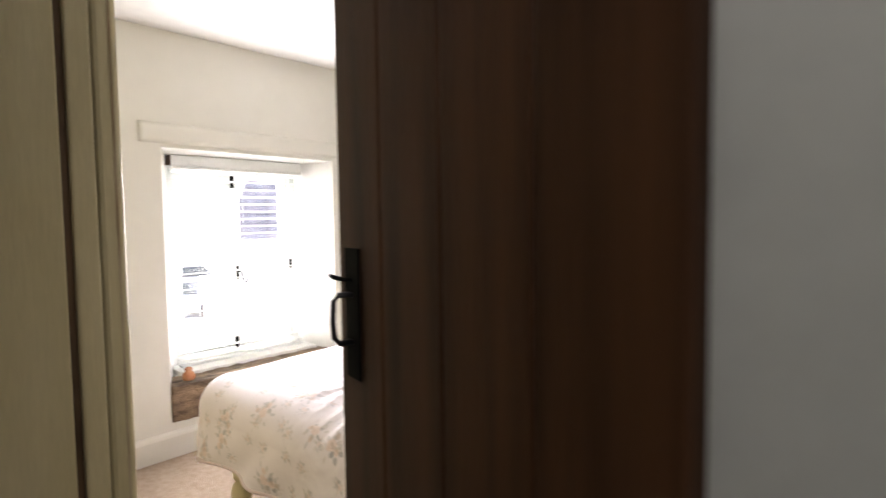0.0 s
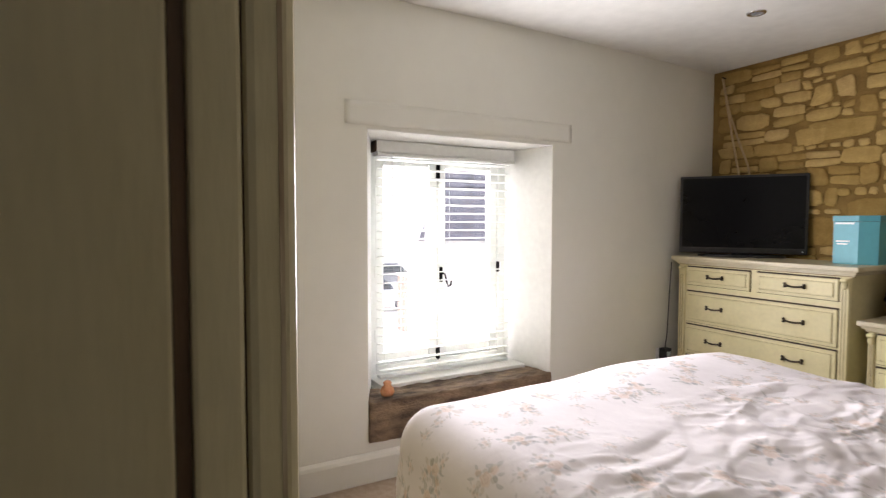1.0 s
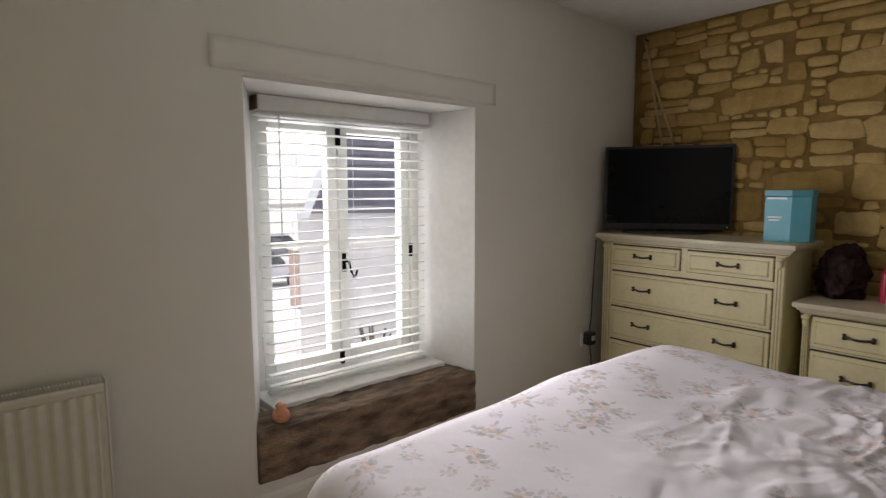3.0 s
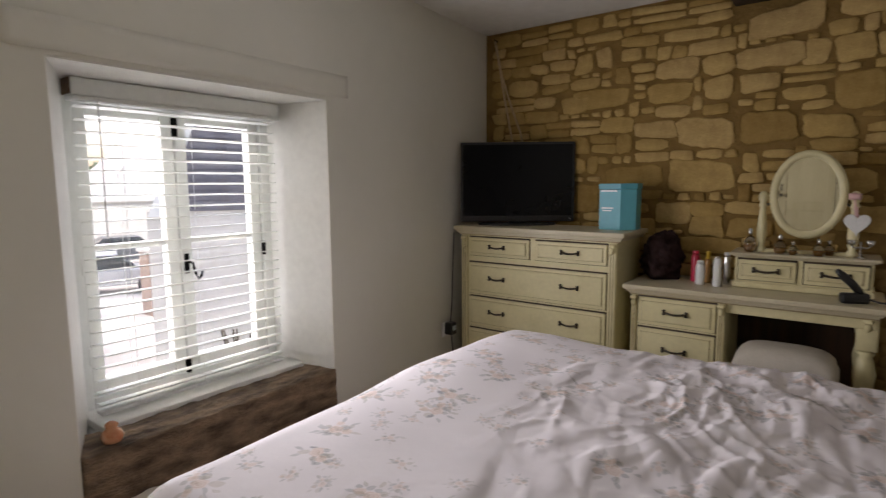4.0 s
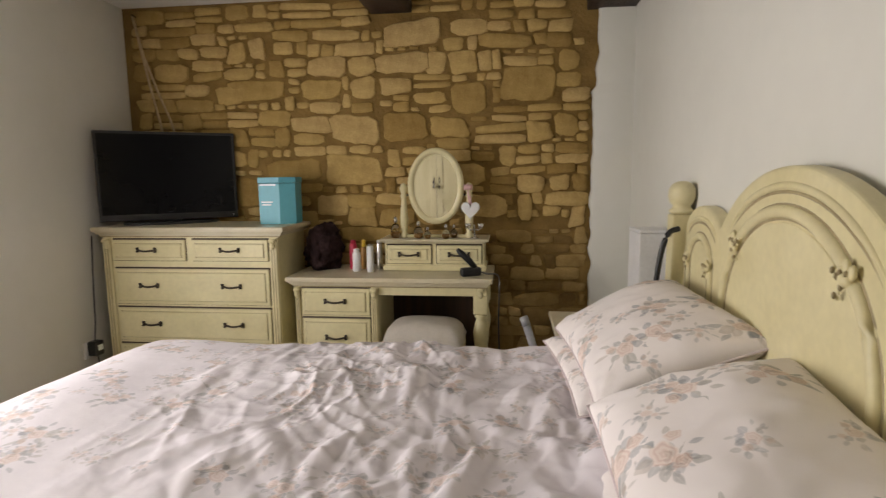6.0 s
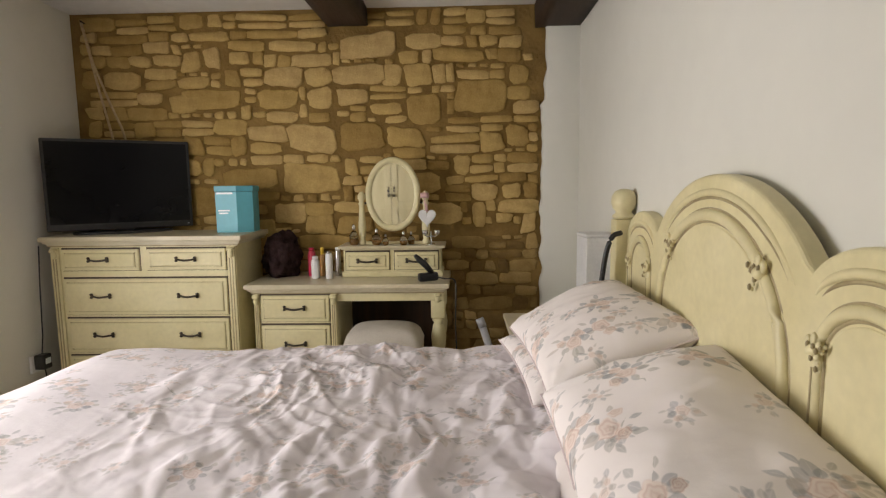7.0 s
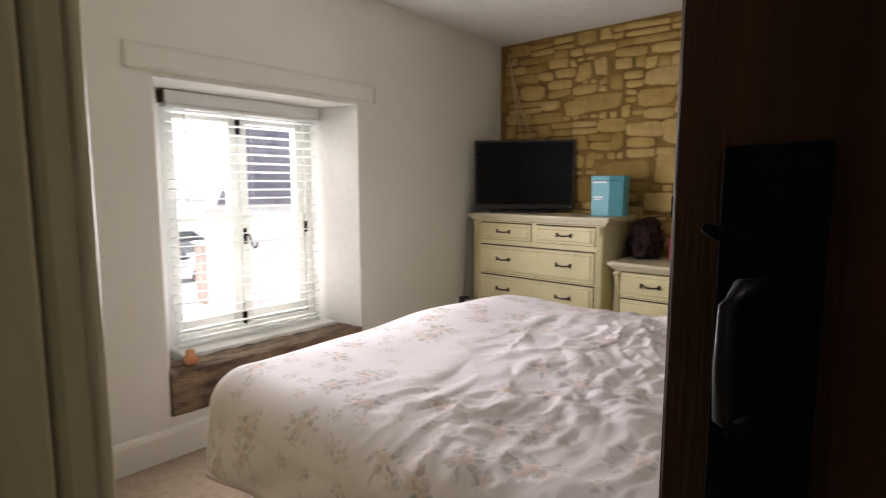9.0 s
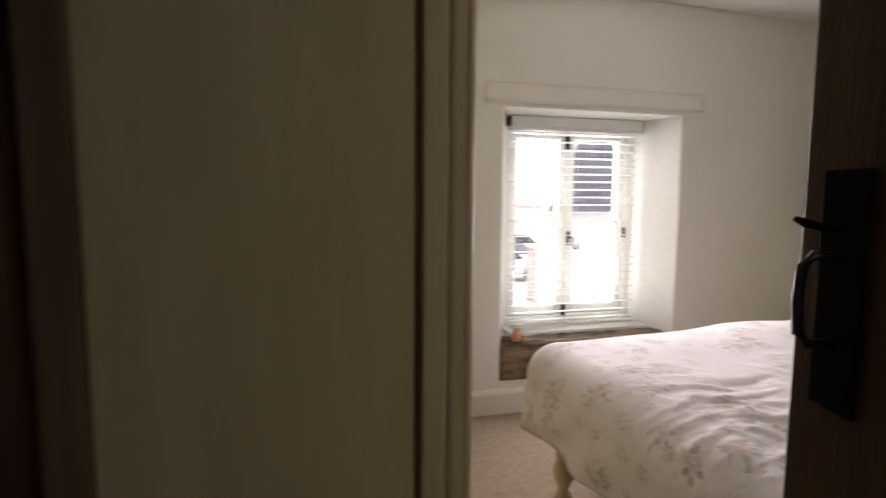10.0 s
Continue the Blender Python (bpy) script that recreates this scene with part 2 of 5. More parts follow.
def floral_material(name, ground_a, ground_b, seed, strength, size):
    """Printed cotton: bouquets of faded peach roses among grey pointed leaves; the print lies in metres on the cloth."""
    m = Mat(name, 0.88, 0, 0.15)
    uv = m.tc.outputs["UV"]

    def calc(op, a, b=None, clamp=False):
        nd = m.n("ShaderNodeMath")
        nd.operation, nd.use_clamp = op, clamp
        for sock, v in zip(nd.inputs, (a, b)):
            if isinstance(v, (int, float)):
                sock.default_value = v
            elif v is not None:
                m.link(v, sock)
        return nd.outputs[0]

    def vec(op, a, b):
        nd = m.n("ShaderNodeVectorMath")
        nd.operation = op
        for sock, v in zip(nd.inputs, (a, b)):
            if isinstance(v, tuple):
                sock.default_value = v
            else:
                m.link(v, sock)
        return nd.outputs[1] if op == "LENGTH" else nd.outputs[0]

    wob = m.n("ShaderNodeTexNoise", Scale=16.0, Detail=2.0)
    m.link(uv, wob.inputs["Vector"])
    sway = vec("MULTIPLY", vec("SUBTRACT", wob.outputs["Color"], (0.5, 0.5, 0.5)), (0.022, 0.022, 0.0))
    warped = vec("ADD", uv, sway)
    ripple = m.noise(55, 2, warped)

    def bouquet(c, density, shift, keep, rose_r, leaf_in, leaf_out, half, count, depth):
        at = vec("ADD", warped, (shift, shift * 0.7, 0.0))
        vo = m.n("ShaderNodeTexVoronoi", Scale=density, Randomness=0.8)
        vo.voronoi_dimensions = "2D"
        m.link(at, vo.inputs["Vector"])
        pick = m.n("ShaderNodeSeparateColor")
        m.link(vo.outputs["Color"], pick.inputs[0])
        c0, c1, c2 = pick.outputs[0], pick.outputs[1], pick.outputs[2]
        turn = m.n("ShaderNodeVectorRotate")
        turn.rotation_type = "Z_AXIS"
        m.link(vec("SUBTRACT", at, vo.outputs["Position"]), turn.inputs["Vector"])
        m.link(calc("MULTIPLY", c0, 6.283), turn.inputs["Angle"])
        here = turn.outputs[0]
        on = calc("MULTIPLY", calc("GREATER_THAN", c1, keep), depth * strength)

        def polar(off):
            p = vec("SUBTRACT", here, off)
            xyz = m.n("ShaderNodeSeparateXYZ")
            m.link(p, xyz.inputs[0])
            return vec("LENGTH", p, (0, 0, 0)), calc("ARCTAN2", xyz.outputs[1], xyz.outputs[0])

        def ring(c, r, ang, n, r0, r1, hw, salt, drop):
            k = calc("ADD", calc("MULTIPLY", ang, n / 6.2832), 40.0)
            idx = calc("FLOOR", k)
            wn = m.n("ShaderNodeTexWhiteNoise")
            wn.noise_dimensions = "2D"
            xy = m.n("ShaderNodeCombineXYZ")
            m.link(idx, xy.inputs[0])
            m.link(calc("ADD", calc("MULTIPLY", c2, 57.0), salt), xy.inputs[1])
            m.link(xy.outputs[0], wn.inputs["Vector"])
            rnd = m.n("ShaderNodeSeparateColor")
            m.link(wn.outputs["Color"], rnd.inputs[0])
            side = calc("MULTIPLY", calc("SUBTRACT", calc("SUBTRACT", k, idx), 0.5), 6.2832 / n)
            side = calc("ADD", side, calc("MULTIPLY", calc("SUBTRACT", rnd.outputs[2], 0.5), 0.3))
            lat = calc("ABSOLUTE", calc("MULTIPLY", r, calc("SINE", side)))
            span = calc("MULTIPLY", calc("ADD", calc("MULTIPLY", rnd.outputs[0], 0.6), 0.6), r1 - r0)
            t = calc("DIVIDE", calc("SUBTRACT", r, r0), span, True)
            width = calc("MULTIPLY", calc("POWER", calc("SINE", calc("MULTIPLY", t, 3.1415)), 0.8), hw)
            shape = calc("MULTIPLY", calc("SUBTRACT", width, lat), 330.0, True)
            shape = calc("MULTIPLY", shape, calc("GREATER_THAN", rnd.outputs[1], drop))
            vein = calc("SUBTRACT", 1.0, calc("MULTIPLY", lat, 700.0), True)
            tint = m.ramp(rnd.outputs[2], [(0.0, (0.20, 0.215, 0.25)), (0.4, (0.30, 0.315, 0.33)), (0.7, (0.36, 0.34, 0.29)), (1.0, (0.50, 0.43, 0.38))])
            tint = m.mix(tint, m.ramp(ripple, [(0.35, (0.75, 0.75, 0.75)), (0.65, (1.25, 1.25, 1.25))]), 0.7, "MULTIPLY")
            tint = m.mix(tint, (0.62, 0.60, 0.58), calc("MULTIPLY", vein, 0.5))
            return m.mix(c, tint, calc("MULTIPLY", shape, on))

        def rose(c, off, radius, phase):
            r, ang = polar(off)
            edge = calc("MULTIPLY", r, calc("ADD", 1.0, calc("MULTIPLY", calc("SINE", calc("ADD", calc("MULTIPLY", ang, 5.0), phase)), 0.09)))
            shape = calc("MULTIPLY", calc("SUBTRACT", radius, edge), 220.0, True)
            fold = calc("ADD", calc("ADD", calc("MULTIPLY", edge, 17.0 / radius), ang), calc("MULTIPLY", ripple, 7.0))
            wave = calc("ADD", calc("MULTIPLY", calc("SINE", fold), 0.5), 0.5)
            petal = m.ramp(wave, [(0.0, (0.56, 0.33, 0.25)), (0.35, (0.74, 0.52, 0.42)), (1.0, (0.84, 0.71, 0.62))])
            core = calc("SUBTRACT", 1.0, calc("DIVIDE", r, radius), True)
            petal = m.mix(petal, (0.58, 0.38, 0.27), calc("MULTIPLY", core, 0.7))
            return m.mix(c, petal, calc("MULTIPLY", shape, on))

        r, ang = polar((0, 0, 0))
        c = ring(c, r, ang, count + 4, leaf_out * 0.70, leaf_out * 1.35, half * 0.55, 9.0, 0.40)
        c = ring(c, r, ang, count + 2, leaf_in, leaf_out * 0.8, half * 0.8, 5.0, 0.30)
        r2, ang2 = polar((rose_r * 1.5, rose_r * 0.3, 0))
        c = ring(c, r2, ang2, count, leaf_in * 0.7, leaf_out * 0.75, half * 0.8, 7.0, 0.35)
        c = ring(c, r, ang, count, leaf_in, leaf_out, half, 3.0, 0.30)
        c = rose(c, (rose_r * 1.5, rose_r * 0.3, 0), rose_r * 0.72, 1.0)
        c = rose(c, (-rose_r * 0.6, rose_r * 1.45, 0), rose_r * 0.6, 3.0)
        return rose(c, (0, 0, 0), rose_r, 0.0)

    c = m.ramp(m.noise(3, 3, uv), [(0.35, ground_a), (0.65, ground_b)])
    c = bouquet(c, 7.5 / size, seed + 5.0, 0.40, 0.016 * size, 0.012 * size, 0.042 * size, 0.0105 * size, 5, 0.65)
    c = bouquet(c, 4.1 / size, seed, 0.25, 0.031 * size, 0.024 * size, 0.075 * size, 0.0175 * size, 5, 0.85)
    m.color(c)
    return m.bump(m.mix(m.noise(22, 4, uv), m.noise(420, 2, uv), 0.12), 0.2, 0.01).m


FLORAL = floral_material("floral_duvet", (0.75, 0.705, 0.735), (0.815, 0.77, 0.80), 2.0, 0.50, 0.72)
FLORAL_PILLOW = floral_material("floral_pillow", (0.865, 0.805, 0.785), (0.90, 0.845, 0.825), 11.0, 0.60, 0.86)


# ---- mesh helpers ----
def put(name, bm, mat, parent=None, label="", smooth=False):
    me = bpy.data.meshes.new(name)
    bmesh.ops.recalc_face_normals(bm, faces=bm.faces)
    bm.to_mesh(me)
    bm.free()
    if smooth:
        me.shade_smooth()
    me.materials.append(mat)
    ob = new(name, me)
    ob.parent = parent
    if label:
        ob["label"] = label
    return ob


def lay_print(ob, at):
    """Lay the cloth's own flat coordinates, in metres, on the mesh, so that a print follows the cloth."""
    me = ob.data
    idx = np.empty(len(me.loops), dtype=np.int32)
    me.loops.foreach_get("vertex_index", idx)
    me.uv_layers.new(name="print").data.foreach_set("uv", np.asarray(at, dtype=np.float32)[idx].ravel())


def part(name, bm, mat, parent, label="", smooth=False):
    return put(name, bm, mat, parent, label, smooth)


def thing(name, loc, label, category, group="", rz=0.0):
    e = new(name)
    e.matrix_world = pose(*loc, 0, 0, rz)
    return tagged(e, label, category, group)


def box(x0, x1, y0, y1, z0, z1, bevel=0.0, segs=2, bm=None):
    tmp = bmesh.new()
    bmesh.ops.create_cube(tmp, size=1, matrix=Matrix.Translation(((x0 + x1) / 2, (y0 + y1) / 2, (z0 + z1) / 2))
                          @ Matrix.Diagonal((x1 - x0, y1 - y0, z1 - z0, 1)))
    if bevel:
        bmesh.ops.bevel(tmp, geom=tmp.edges[:], offset=bevel, segments=segs, affect="EDGES", profile=0.5)
    return join(bm, tmp)


def join(bm, tmp):
    if bm is None:
        return tmp
    me = bpy.data.meshes.new("tmp")
    tmp.to_mesh(me)
    tmp.free()
    bm.from_mesh(me)
    bpy.data.meshes.remove(me)
    return bm


def lathe(profile, segs=20, at=(0, 0, 0), squash=(1, 1), bm=None):
    """Turned solid from (radius, height) pairs, closed at both ends."""
    tmp = bmesh.new()
    rings = []
    for r, z in profile:
        rings.append([tmp.verts.new((at[0] + squash[0] * r * math.cos(2 * math.pi * i / segs),
                                     at[1] + squash[1] * r * math.sin(2 * math.pi * i / segs), at[2] + z)) for i in range(segs)])
    for a, b in zip(rings, rings[1:]):
        for i in range(segs):
            tmp.faces.new((a[i], a[(i + 1) % segs], b[(i + 1) % segs], b[i]))
    tmp.faces.new(rings[0][::-1])
    tmp.faces.new(rings[-1])
    return join(bm, tmp)


def sweep(points, radius, segs=8, bm=None, closed=False, taper=None):
    """Round rod along a line of points."""
    tmp = bmesh.new()
    pts = [Vector(p) for p in points]
    rings, n = [], len(pts)
    for i, p in enumerate(pts):
        a = pts[(i - 1) % n] if closed or i else p
        b = pts[(i + 1) % n] if closed or i < n - 1 else p
        d = (b - a).normalized()
        u = d.cross(Vector((0, 0, 1)) if abs(d.z) < 0.9 else Vector((1, 0, 0))).normalized()
        w = d.cross(u)
        r = radius * (taper[i] if taper else 1)
        rings.append([tmp.verts.new(p + r * (math.cos(2 * math.pi * k / segs) * u + math.sin(2 * math.pi * k / segs) * w)) for k in range(segs)])
    for i in range(n if closed else n - 1):
        a, b = rings[i], rings[(i + 1) % n]
        for k in range(segs):
            tmp.faces.new((a[k], a[(k + 1) % segs], b[(k + 1) % segs], b[k]))
    if not closed:
        tmp.faces.new(rings[0][::-1])
        tmp.faces.new(rings[-1])
    return join(bm, tmp)


def bend(points, n=5):
    """A smooth line through the points, with n steps from each to the next."""
    pts = [Vector(p) for p in points]
    pts = [2 * pts[0] - pts[1]] + pts + [2 * pts[-1] - pts[-2]]
    out = []
    for a, b, c, d in zip(pts, pts[1:], pts[2:], pts[3:]):
        for k in range(n):
            t = k / n
            out.append(0.5 * (2 * b + (c - a) * t + (2 * a - 5 * b + 4 * c - d) * t * t + (3 * b - a - 3 * c + d) * t ** 3))
    return out + [pts[-2]]


def prism(outline, axis, lo, hi, bevel=0.0, segs=2, bm=None):
    """Outline (two coordinates) pushed along x, y or z from lo to hi."""
    def place(a, b, c):
        return {"x": (c, a, b), "y": (a, c, b), "z": (a, b, c)}[axis]
    tmp = bmesh.new()
    f0 = tmp.faces.new([tmp.verts.new(place(a, b, lo)) for a, b in outline])
    f1 = tmp.faces.new([tmp.verts.new(place(a, b, hi)) for a, b in outline])
    n = len(outline)
    for i in range(n):
        tmp.faces.new((f0.verts[i], f0.verts[(i + 1) % n], f1.verts[(i + 1) % n], f1.verts[i]))
    bmesh.ops.recalc_face_normals(tmp, faces=tmp.faces)
    if bevel:
        rim = [e for e in tmp.edges if (f0 in e.link_faces) != (f1 in e.link_faces)]
        bmesh.ops.bevel(tmp, geom=rim, offset=bevel, segments=segs, affect="EDGES", profile=0.5)
    return join(bm, tmp)


def rough_box(x0, x1, y0, y1, z0, z1, step, amp, seed=0.0, freq=5.0):
    """A hewn timber: a subdivided block with an uneven surface."""
    bm = bmesh.new()
    nx, ny, nz = (max(1, round((b - a) / step)) for a, b in ((x0, x1), (y0, y1), (z0, z1)))
    grid = {}
    def vert(i, j, k):
        if (i, j, k) not in grid:
            p = Vector((x0 + (x1 - x0) * i / nx, y0 + (y1 - y0) * j / ny, z0 + (z1 - z0) * k / nz))
            q = p * freq + Vector((seed, seed * 2, 0))
            grid[i, j, k] = bm.verts.new(p + amp * noise.noise_vector(q) + 0.5 * amp * noise.noise_vector(q * 3.1))
        return grid[i, j, k]
    for j in range(ny):
        for k in range(nz):
            for i in (0, nx):
                bm.faces.new((vert(i, j, k), vert(i, j + 1, k), vert(i, j + 1, k + 1), vert(i, j, k + 1)))
    for i in range(nx):
        for k in range(nz):
            for j in (0, ny):
                bm.faces.new((vert(i, j, k), vert(i + 1, j, k), vert(i + 1, j, k + 1), vert(i, j, k + 1)))
    for i in range(nx):
        for j in range(ny):
            for k in (0, nz):
                bm.faces.new((vert(i, j, k), vert(i + 1, j, k), vert(i + 1, j + 1, k), vert(i, j + 1, k)))
    return bm


# ---- the room ----
XW, YN, ZC = 2.92, 3.5, 2.31


def setting(name, bm, mat, label, category, smooth=False):
    ob = put(name, bm, mat, None, "", smooth)
    return tagged(ob, label, category, kind="structure")


setting("floor", box(-0.6, 4.6, -1.4, 3.9, -0.12, 0), CARPET, "beige cut-pile carpet over the bedroom floor", "floor")
setting("ceiling", box(-0.6, 4.6, -1.4, 3.9, ZC, ZC + 0.12), CEILING, "white painted plaster ceiling between dark beams", "ceiling")


def window_wall():
    """Thick outer wall with a splayed window recess."""
    y0, y1, z0, z1 = 0.85, 1.97, 0.19, 1.695
    iy0, iy1 = 0.995, 1.905
    xo, xg = -0.52, -0.33
    bm = bmesh.new()
    box(xo, 0, -1.4, y0, 0, ZC, bm=bm)
    box(xo, 0, y0, y1, 0, z0, bm=bm)
    box(xo, 0, y0, y1, z1, ZC, bm=bm)
    # the far length leans away a little towards the stone wall
    prism([(xo, y1), (0, y1), (-0.025, 2.6), (-0.082, YN), (-0.082, 3.9), (xo, 3.9)], "z", 0, ZC, bm=bm)
    return bm, (y0, y1, z0, z1, iy0, iy1, xo, xg)


wbm, (WY0, WY1, WZ0, WZ1, IY0, IY1, XO, XG) = window_wall()
setting("wall_west", wbm, PLASTER, "uneven off-white plastered window wall", "wall")
# splayed plaster cheeks, head and inner block under the board
cheeks = bmesh.new()
prism([(-0.001, WY0 - 0.001), (XG, IY0), (XO, IY0), (XO, WY0 - 0.001)], "z", WZ0, WZ1, bm=cheeks)
prism([(-0.001, WY1 + 0.001), (XO, WY1 + 0.001), (XO, IY1), (XG, IY1)], "z", WZ0, WZ1, bm=cheeks)
setting("trim", cheeks, REVEAL, "white splayed plaster reveals of the window", "window reveal")
setting("trim", box(XO, -0.185, IY0 - 0.02, IY1 + 0.02, WZ0, 0.37), REVEAL, "white plastered block under the window board", "window reveal")
setting("trim", prism([(-0.002, WY0 + 0.002), (-0.002, WY1 - 0.002), (XG, IY1), (XG, IY0)], "z", WZ1 - 0.006, WZ1 - 0.001), REVEAL, "white painted head of the window recess", "window reveal")
# plastered-over lintel
lint = rough_box(-0.03, 0.009, 0.74, 2.11, 1.712, 1.818, 0.03, 0.003, 3.0)
for lv in lint.verts:
    lv.co.x -= 0.0085 * min(1.0, max(0.0, (lv.co.y - 0.9) / 1.1))
setting("trim", lint, PLASTER, "plastered lintel slightly proud above the window", "lintel", True)
sill = rough_box(-0.195, 0.012, WY0 + 0.004, WY1 - 0.004, 0.188, 0.386, 0.010, 0.007, 7.0, 17.0)
tagged(put("sill_beam", sill, SILLWOOD, None, "", True), "rough dark brown hewn timber under the window", "timber beam", kind="structure")
board = box(-0.40, -0.165, IY0 - 0.01, IY1 + 0.01, 0.372, 0.405, 0.005)
setting("window_sill", board, REVEAL, "white painted window board above the timber", "window sill")

# skirting along the window wall
sk = prism([(0.001, 0), (0.022, 0), (0.022, 0.115), (0.016, 0.13), (0.006, 0.142), (0.001, 0.142)], "y", 0.04, 2.6)
setting("baseboard", sk, PLASTER, "white painted skirting under the window", "skirting")
sk2 = prism([(XW - 0.001, 0), (XW - 0.02, 0), (XW - 0.02, 0.12), (XW - 0.001, 0.135)], "y", 0.09, YN)
setting("baseboard", sk2, PLASTER, "white painted skirting behind the bed", "skirting")

# north wall: mortar bed, then the plastered strip beside it
setting("wall_north", box(-0.082, XW + 0.2, YN + 0.012, 3.9, 0, ZC), MORTAR, "exposed rubble wall of honey sandstone in mortar", "stone wall")
north = bpy.data.objects["wall_north"]


def ragged_strip():
    bm = bmesh.new()
    zs = [i * 0.03 for i in range(int(2.2 / 0.03) + 1)] + [ZC]
    left = [2.70 + 0.022 * noise.noise(Vector((0, 0, z * 3.0))) + 0.016 * noise.noise(Vector((4, 0, z * 11.0))) + (0.025 if z > 1.75 else 0.0) for z in zs]
    fr = [[bm.verts.new((x, y, z)) for x, y in ((l + 0.012, YN + 0.012), (l, YN + 0.004), (l + 0.012, YN - 0.016), (XW, YN - 0.02))] for l, z in zip(left, zs)]
    for a, b in zip(fr, fr[1:]):
        for i in range(3):
            bm.faces.new((a[i], a[i + 1], b[i + 1], b[i]))
    return bm


setting("wall_north_plaster", ragged_strip(), PLASTER, "white plaster strip with a ragged edge beside the stone", "wall", True)

# east wall with the doorway
DY0, DY1 = -0.74, 0.10
east = bmesh.new()
box(XW, XW + 0.14, DY1 + 0.02, 3.9, 0, ZC, bm=east)
box(XW, XW + 0.14, -1.4, DY0 - 0.02, 0, ZC, bm=east)
box(XW, XW + 0.14, DY0 - 0.02, DY1 + 0.02, 2.02, ZC, bm=east)
setting("wall_east", east, PLASTER, "smooth off-white wall behind the bed", "wall")
setting("wall_south", box(-0.5, 4.6, -1.4, -0.8, 0, ZC), PLASTER, "off-white wall behind the fitted wardrobe", "wall")
setting("wall_hall", box(XW + 0.141, XW + 0.16, DY1 + 0.08, 3.0, 0, ZC), HALLWALL, "cool grey plastered wall of the landing", "wall")
setting("wall_hall_east", box(4.5, 4.6, -0.8, 3.0, 0, ZC), HALLWALL, "cool grey plastered far wall of the landing", "wall")
setting("wall_hall_end", box(3.08, 4.499, 1.6, 1.7, 0, ZC), HALLWALL, "cool grey plastered end wall of the landing", "wall")
frame_bm = bmesh.new()
box(XW - 0.002, XW + 0.142, DY1 + 0.022, DY1 - 0.008, 0, 2.0, 0.003, bm=frame_bm)
box(XW - 0.002, XW + 0.142, DY0 - 0.022, DY0 + 0.008, 0, 2.0, 0.003, bm=frame_bm)
box(XW - 0.002, XW + 0.142, DY0 - 0.02, DY1 + 0.02, 1.99, 2.022, 0.003, bm=frame_bm)
setting("door_frame", frame_bm, HALLWALL, "grey painted lining of the bedroom doorway", "door frame")

# ceiling beams
for bx0, bx1, bz, seed in ((1.455, 1.69, 2.205, 1.0), (2.665, XW - 0.003, 2.178, 5.0)):
    bb = rough_box(bx0, bx1, -0.75 if bx0 < 2 else 0.1, YN + 0.01, bz, ZC + 0.02, 0.06, 0.008, seed, 2.0)
    tagged(put("ceiling_beam", bb, BEAMWOOD, None, "", True), "dark stained hewn ceiling beam", "ceiling beam", "ceiling beams", "structure")


# ---- window and blind ----
def window_unit():
    w = thing("window_1", (-0.42, 0, 0), "white timber casement window with black iron fittings", "window")
    w["kind"] = "structure"
    y0, y1, z0, z1, mid = IY0 - 0.005, IY1 + 0.005, 0.40, 1.695, 1.435
    fr = bmesh.new()
    box(-0.04, 0.045, y0, y0 + 0.05, z0, z1, 0.004, bm=fr)
    box(-0.04, 0.045, y1 - 0.05, y1, z0, z1, 0.004, bm=fr)
    box(-0.04, 0.045, y0 + 0.05, y1 - 0.05, z0, z0 + 0.05, 0.004, bm=fr)
    box(-0.04, 0.045, y0 + 0.05, y1 - 0.05, z1 - 0.07, z1, 0.004, bm=fr)
    part("window_frame", fr, WHITE, w)
    for a, b in ((y0 + 0.053, mid - 0.003), (mid + 0.003, y1 - 0.053)):
        c = bmesh.new()
        za, zb = z0 + 0.053, z1 - 0.073
        box(-0.025, 0.03, a, a + 0.052, za, zb, 0.006, bm=c)
        box(-0.025, 0.03, b - 0.052, b, za, zb, 0.006, bm=c)
        box(-0.022, 0.027, a + 0.052, b - 0.052, za, za + 0.06, 0.006, bm=c)
        box(-0.022, 0.027, a + 0.052, b - 0.052, zb - 0.055, zb, 0.006, bm=c)
        box(-0.018, 0.022, a + 0.052, b - 0.052, 1.035, 1.06, 0.006, bm=c)
        sash = part("casement", c, WHITE, w)
        for pa, pb in ((za + 0.06, 1.035), (1.06, zb - 0.055)):
            g = part("pane", box(-0.003, 0.001, a + 0.05, b - 0.05, pa - 0.002, pb + 0.002), PANE, sash)
            g.visible_shadow = False
    for z in (1.545, 0.475):
        part("bolt", box(0.031, 0.045, mid - 0.012, mid + 0.012, z - 0.038, z + 0.042, 0.004), BLACKIRON, w, "black iron bolt")
    h = box(0.031, 0.04, mid + 0.012, mid + 0.032, 0.90, 0.99, 0.003)
    sweep([(0.045, mid + 0.022, 0.955), (0.07, mid + 0.03, 0.95), (0.075, mid + 0.04, 0.90), (0.07, mid + 0.055, 0.875), (0.06, mid + 0.075, 0.885), (0.06, mid + 0.08, 0.905)], 0.006, 8, bm=h)
    part("casement_handle", h, BLACKIRON, w, "black iron monkey-tail handle")
    for y in (y0 + 0.05, y1 - 0.05):
        for z in (0.62, 0.98, 1.42):
            part("hinge", box(0.03, 0.048, y - 0.008, y + 0.008, z - 0.035, z + 0.035, 0.003), WHITE if y < 1.4 or z != 0.98 else BLACKIRON, w)
    return w


window_unit()


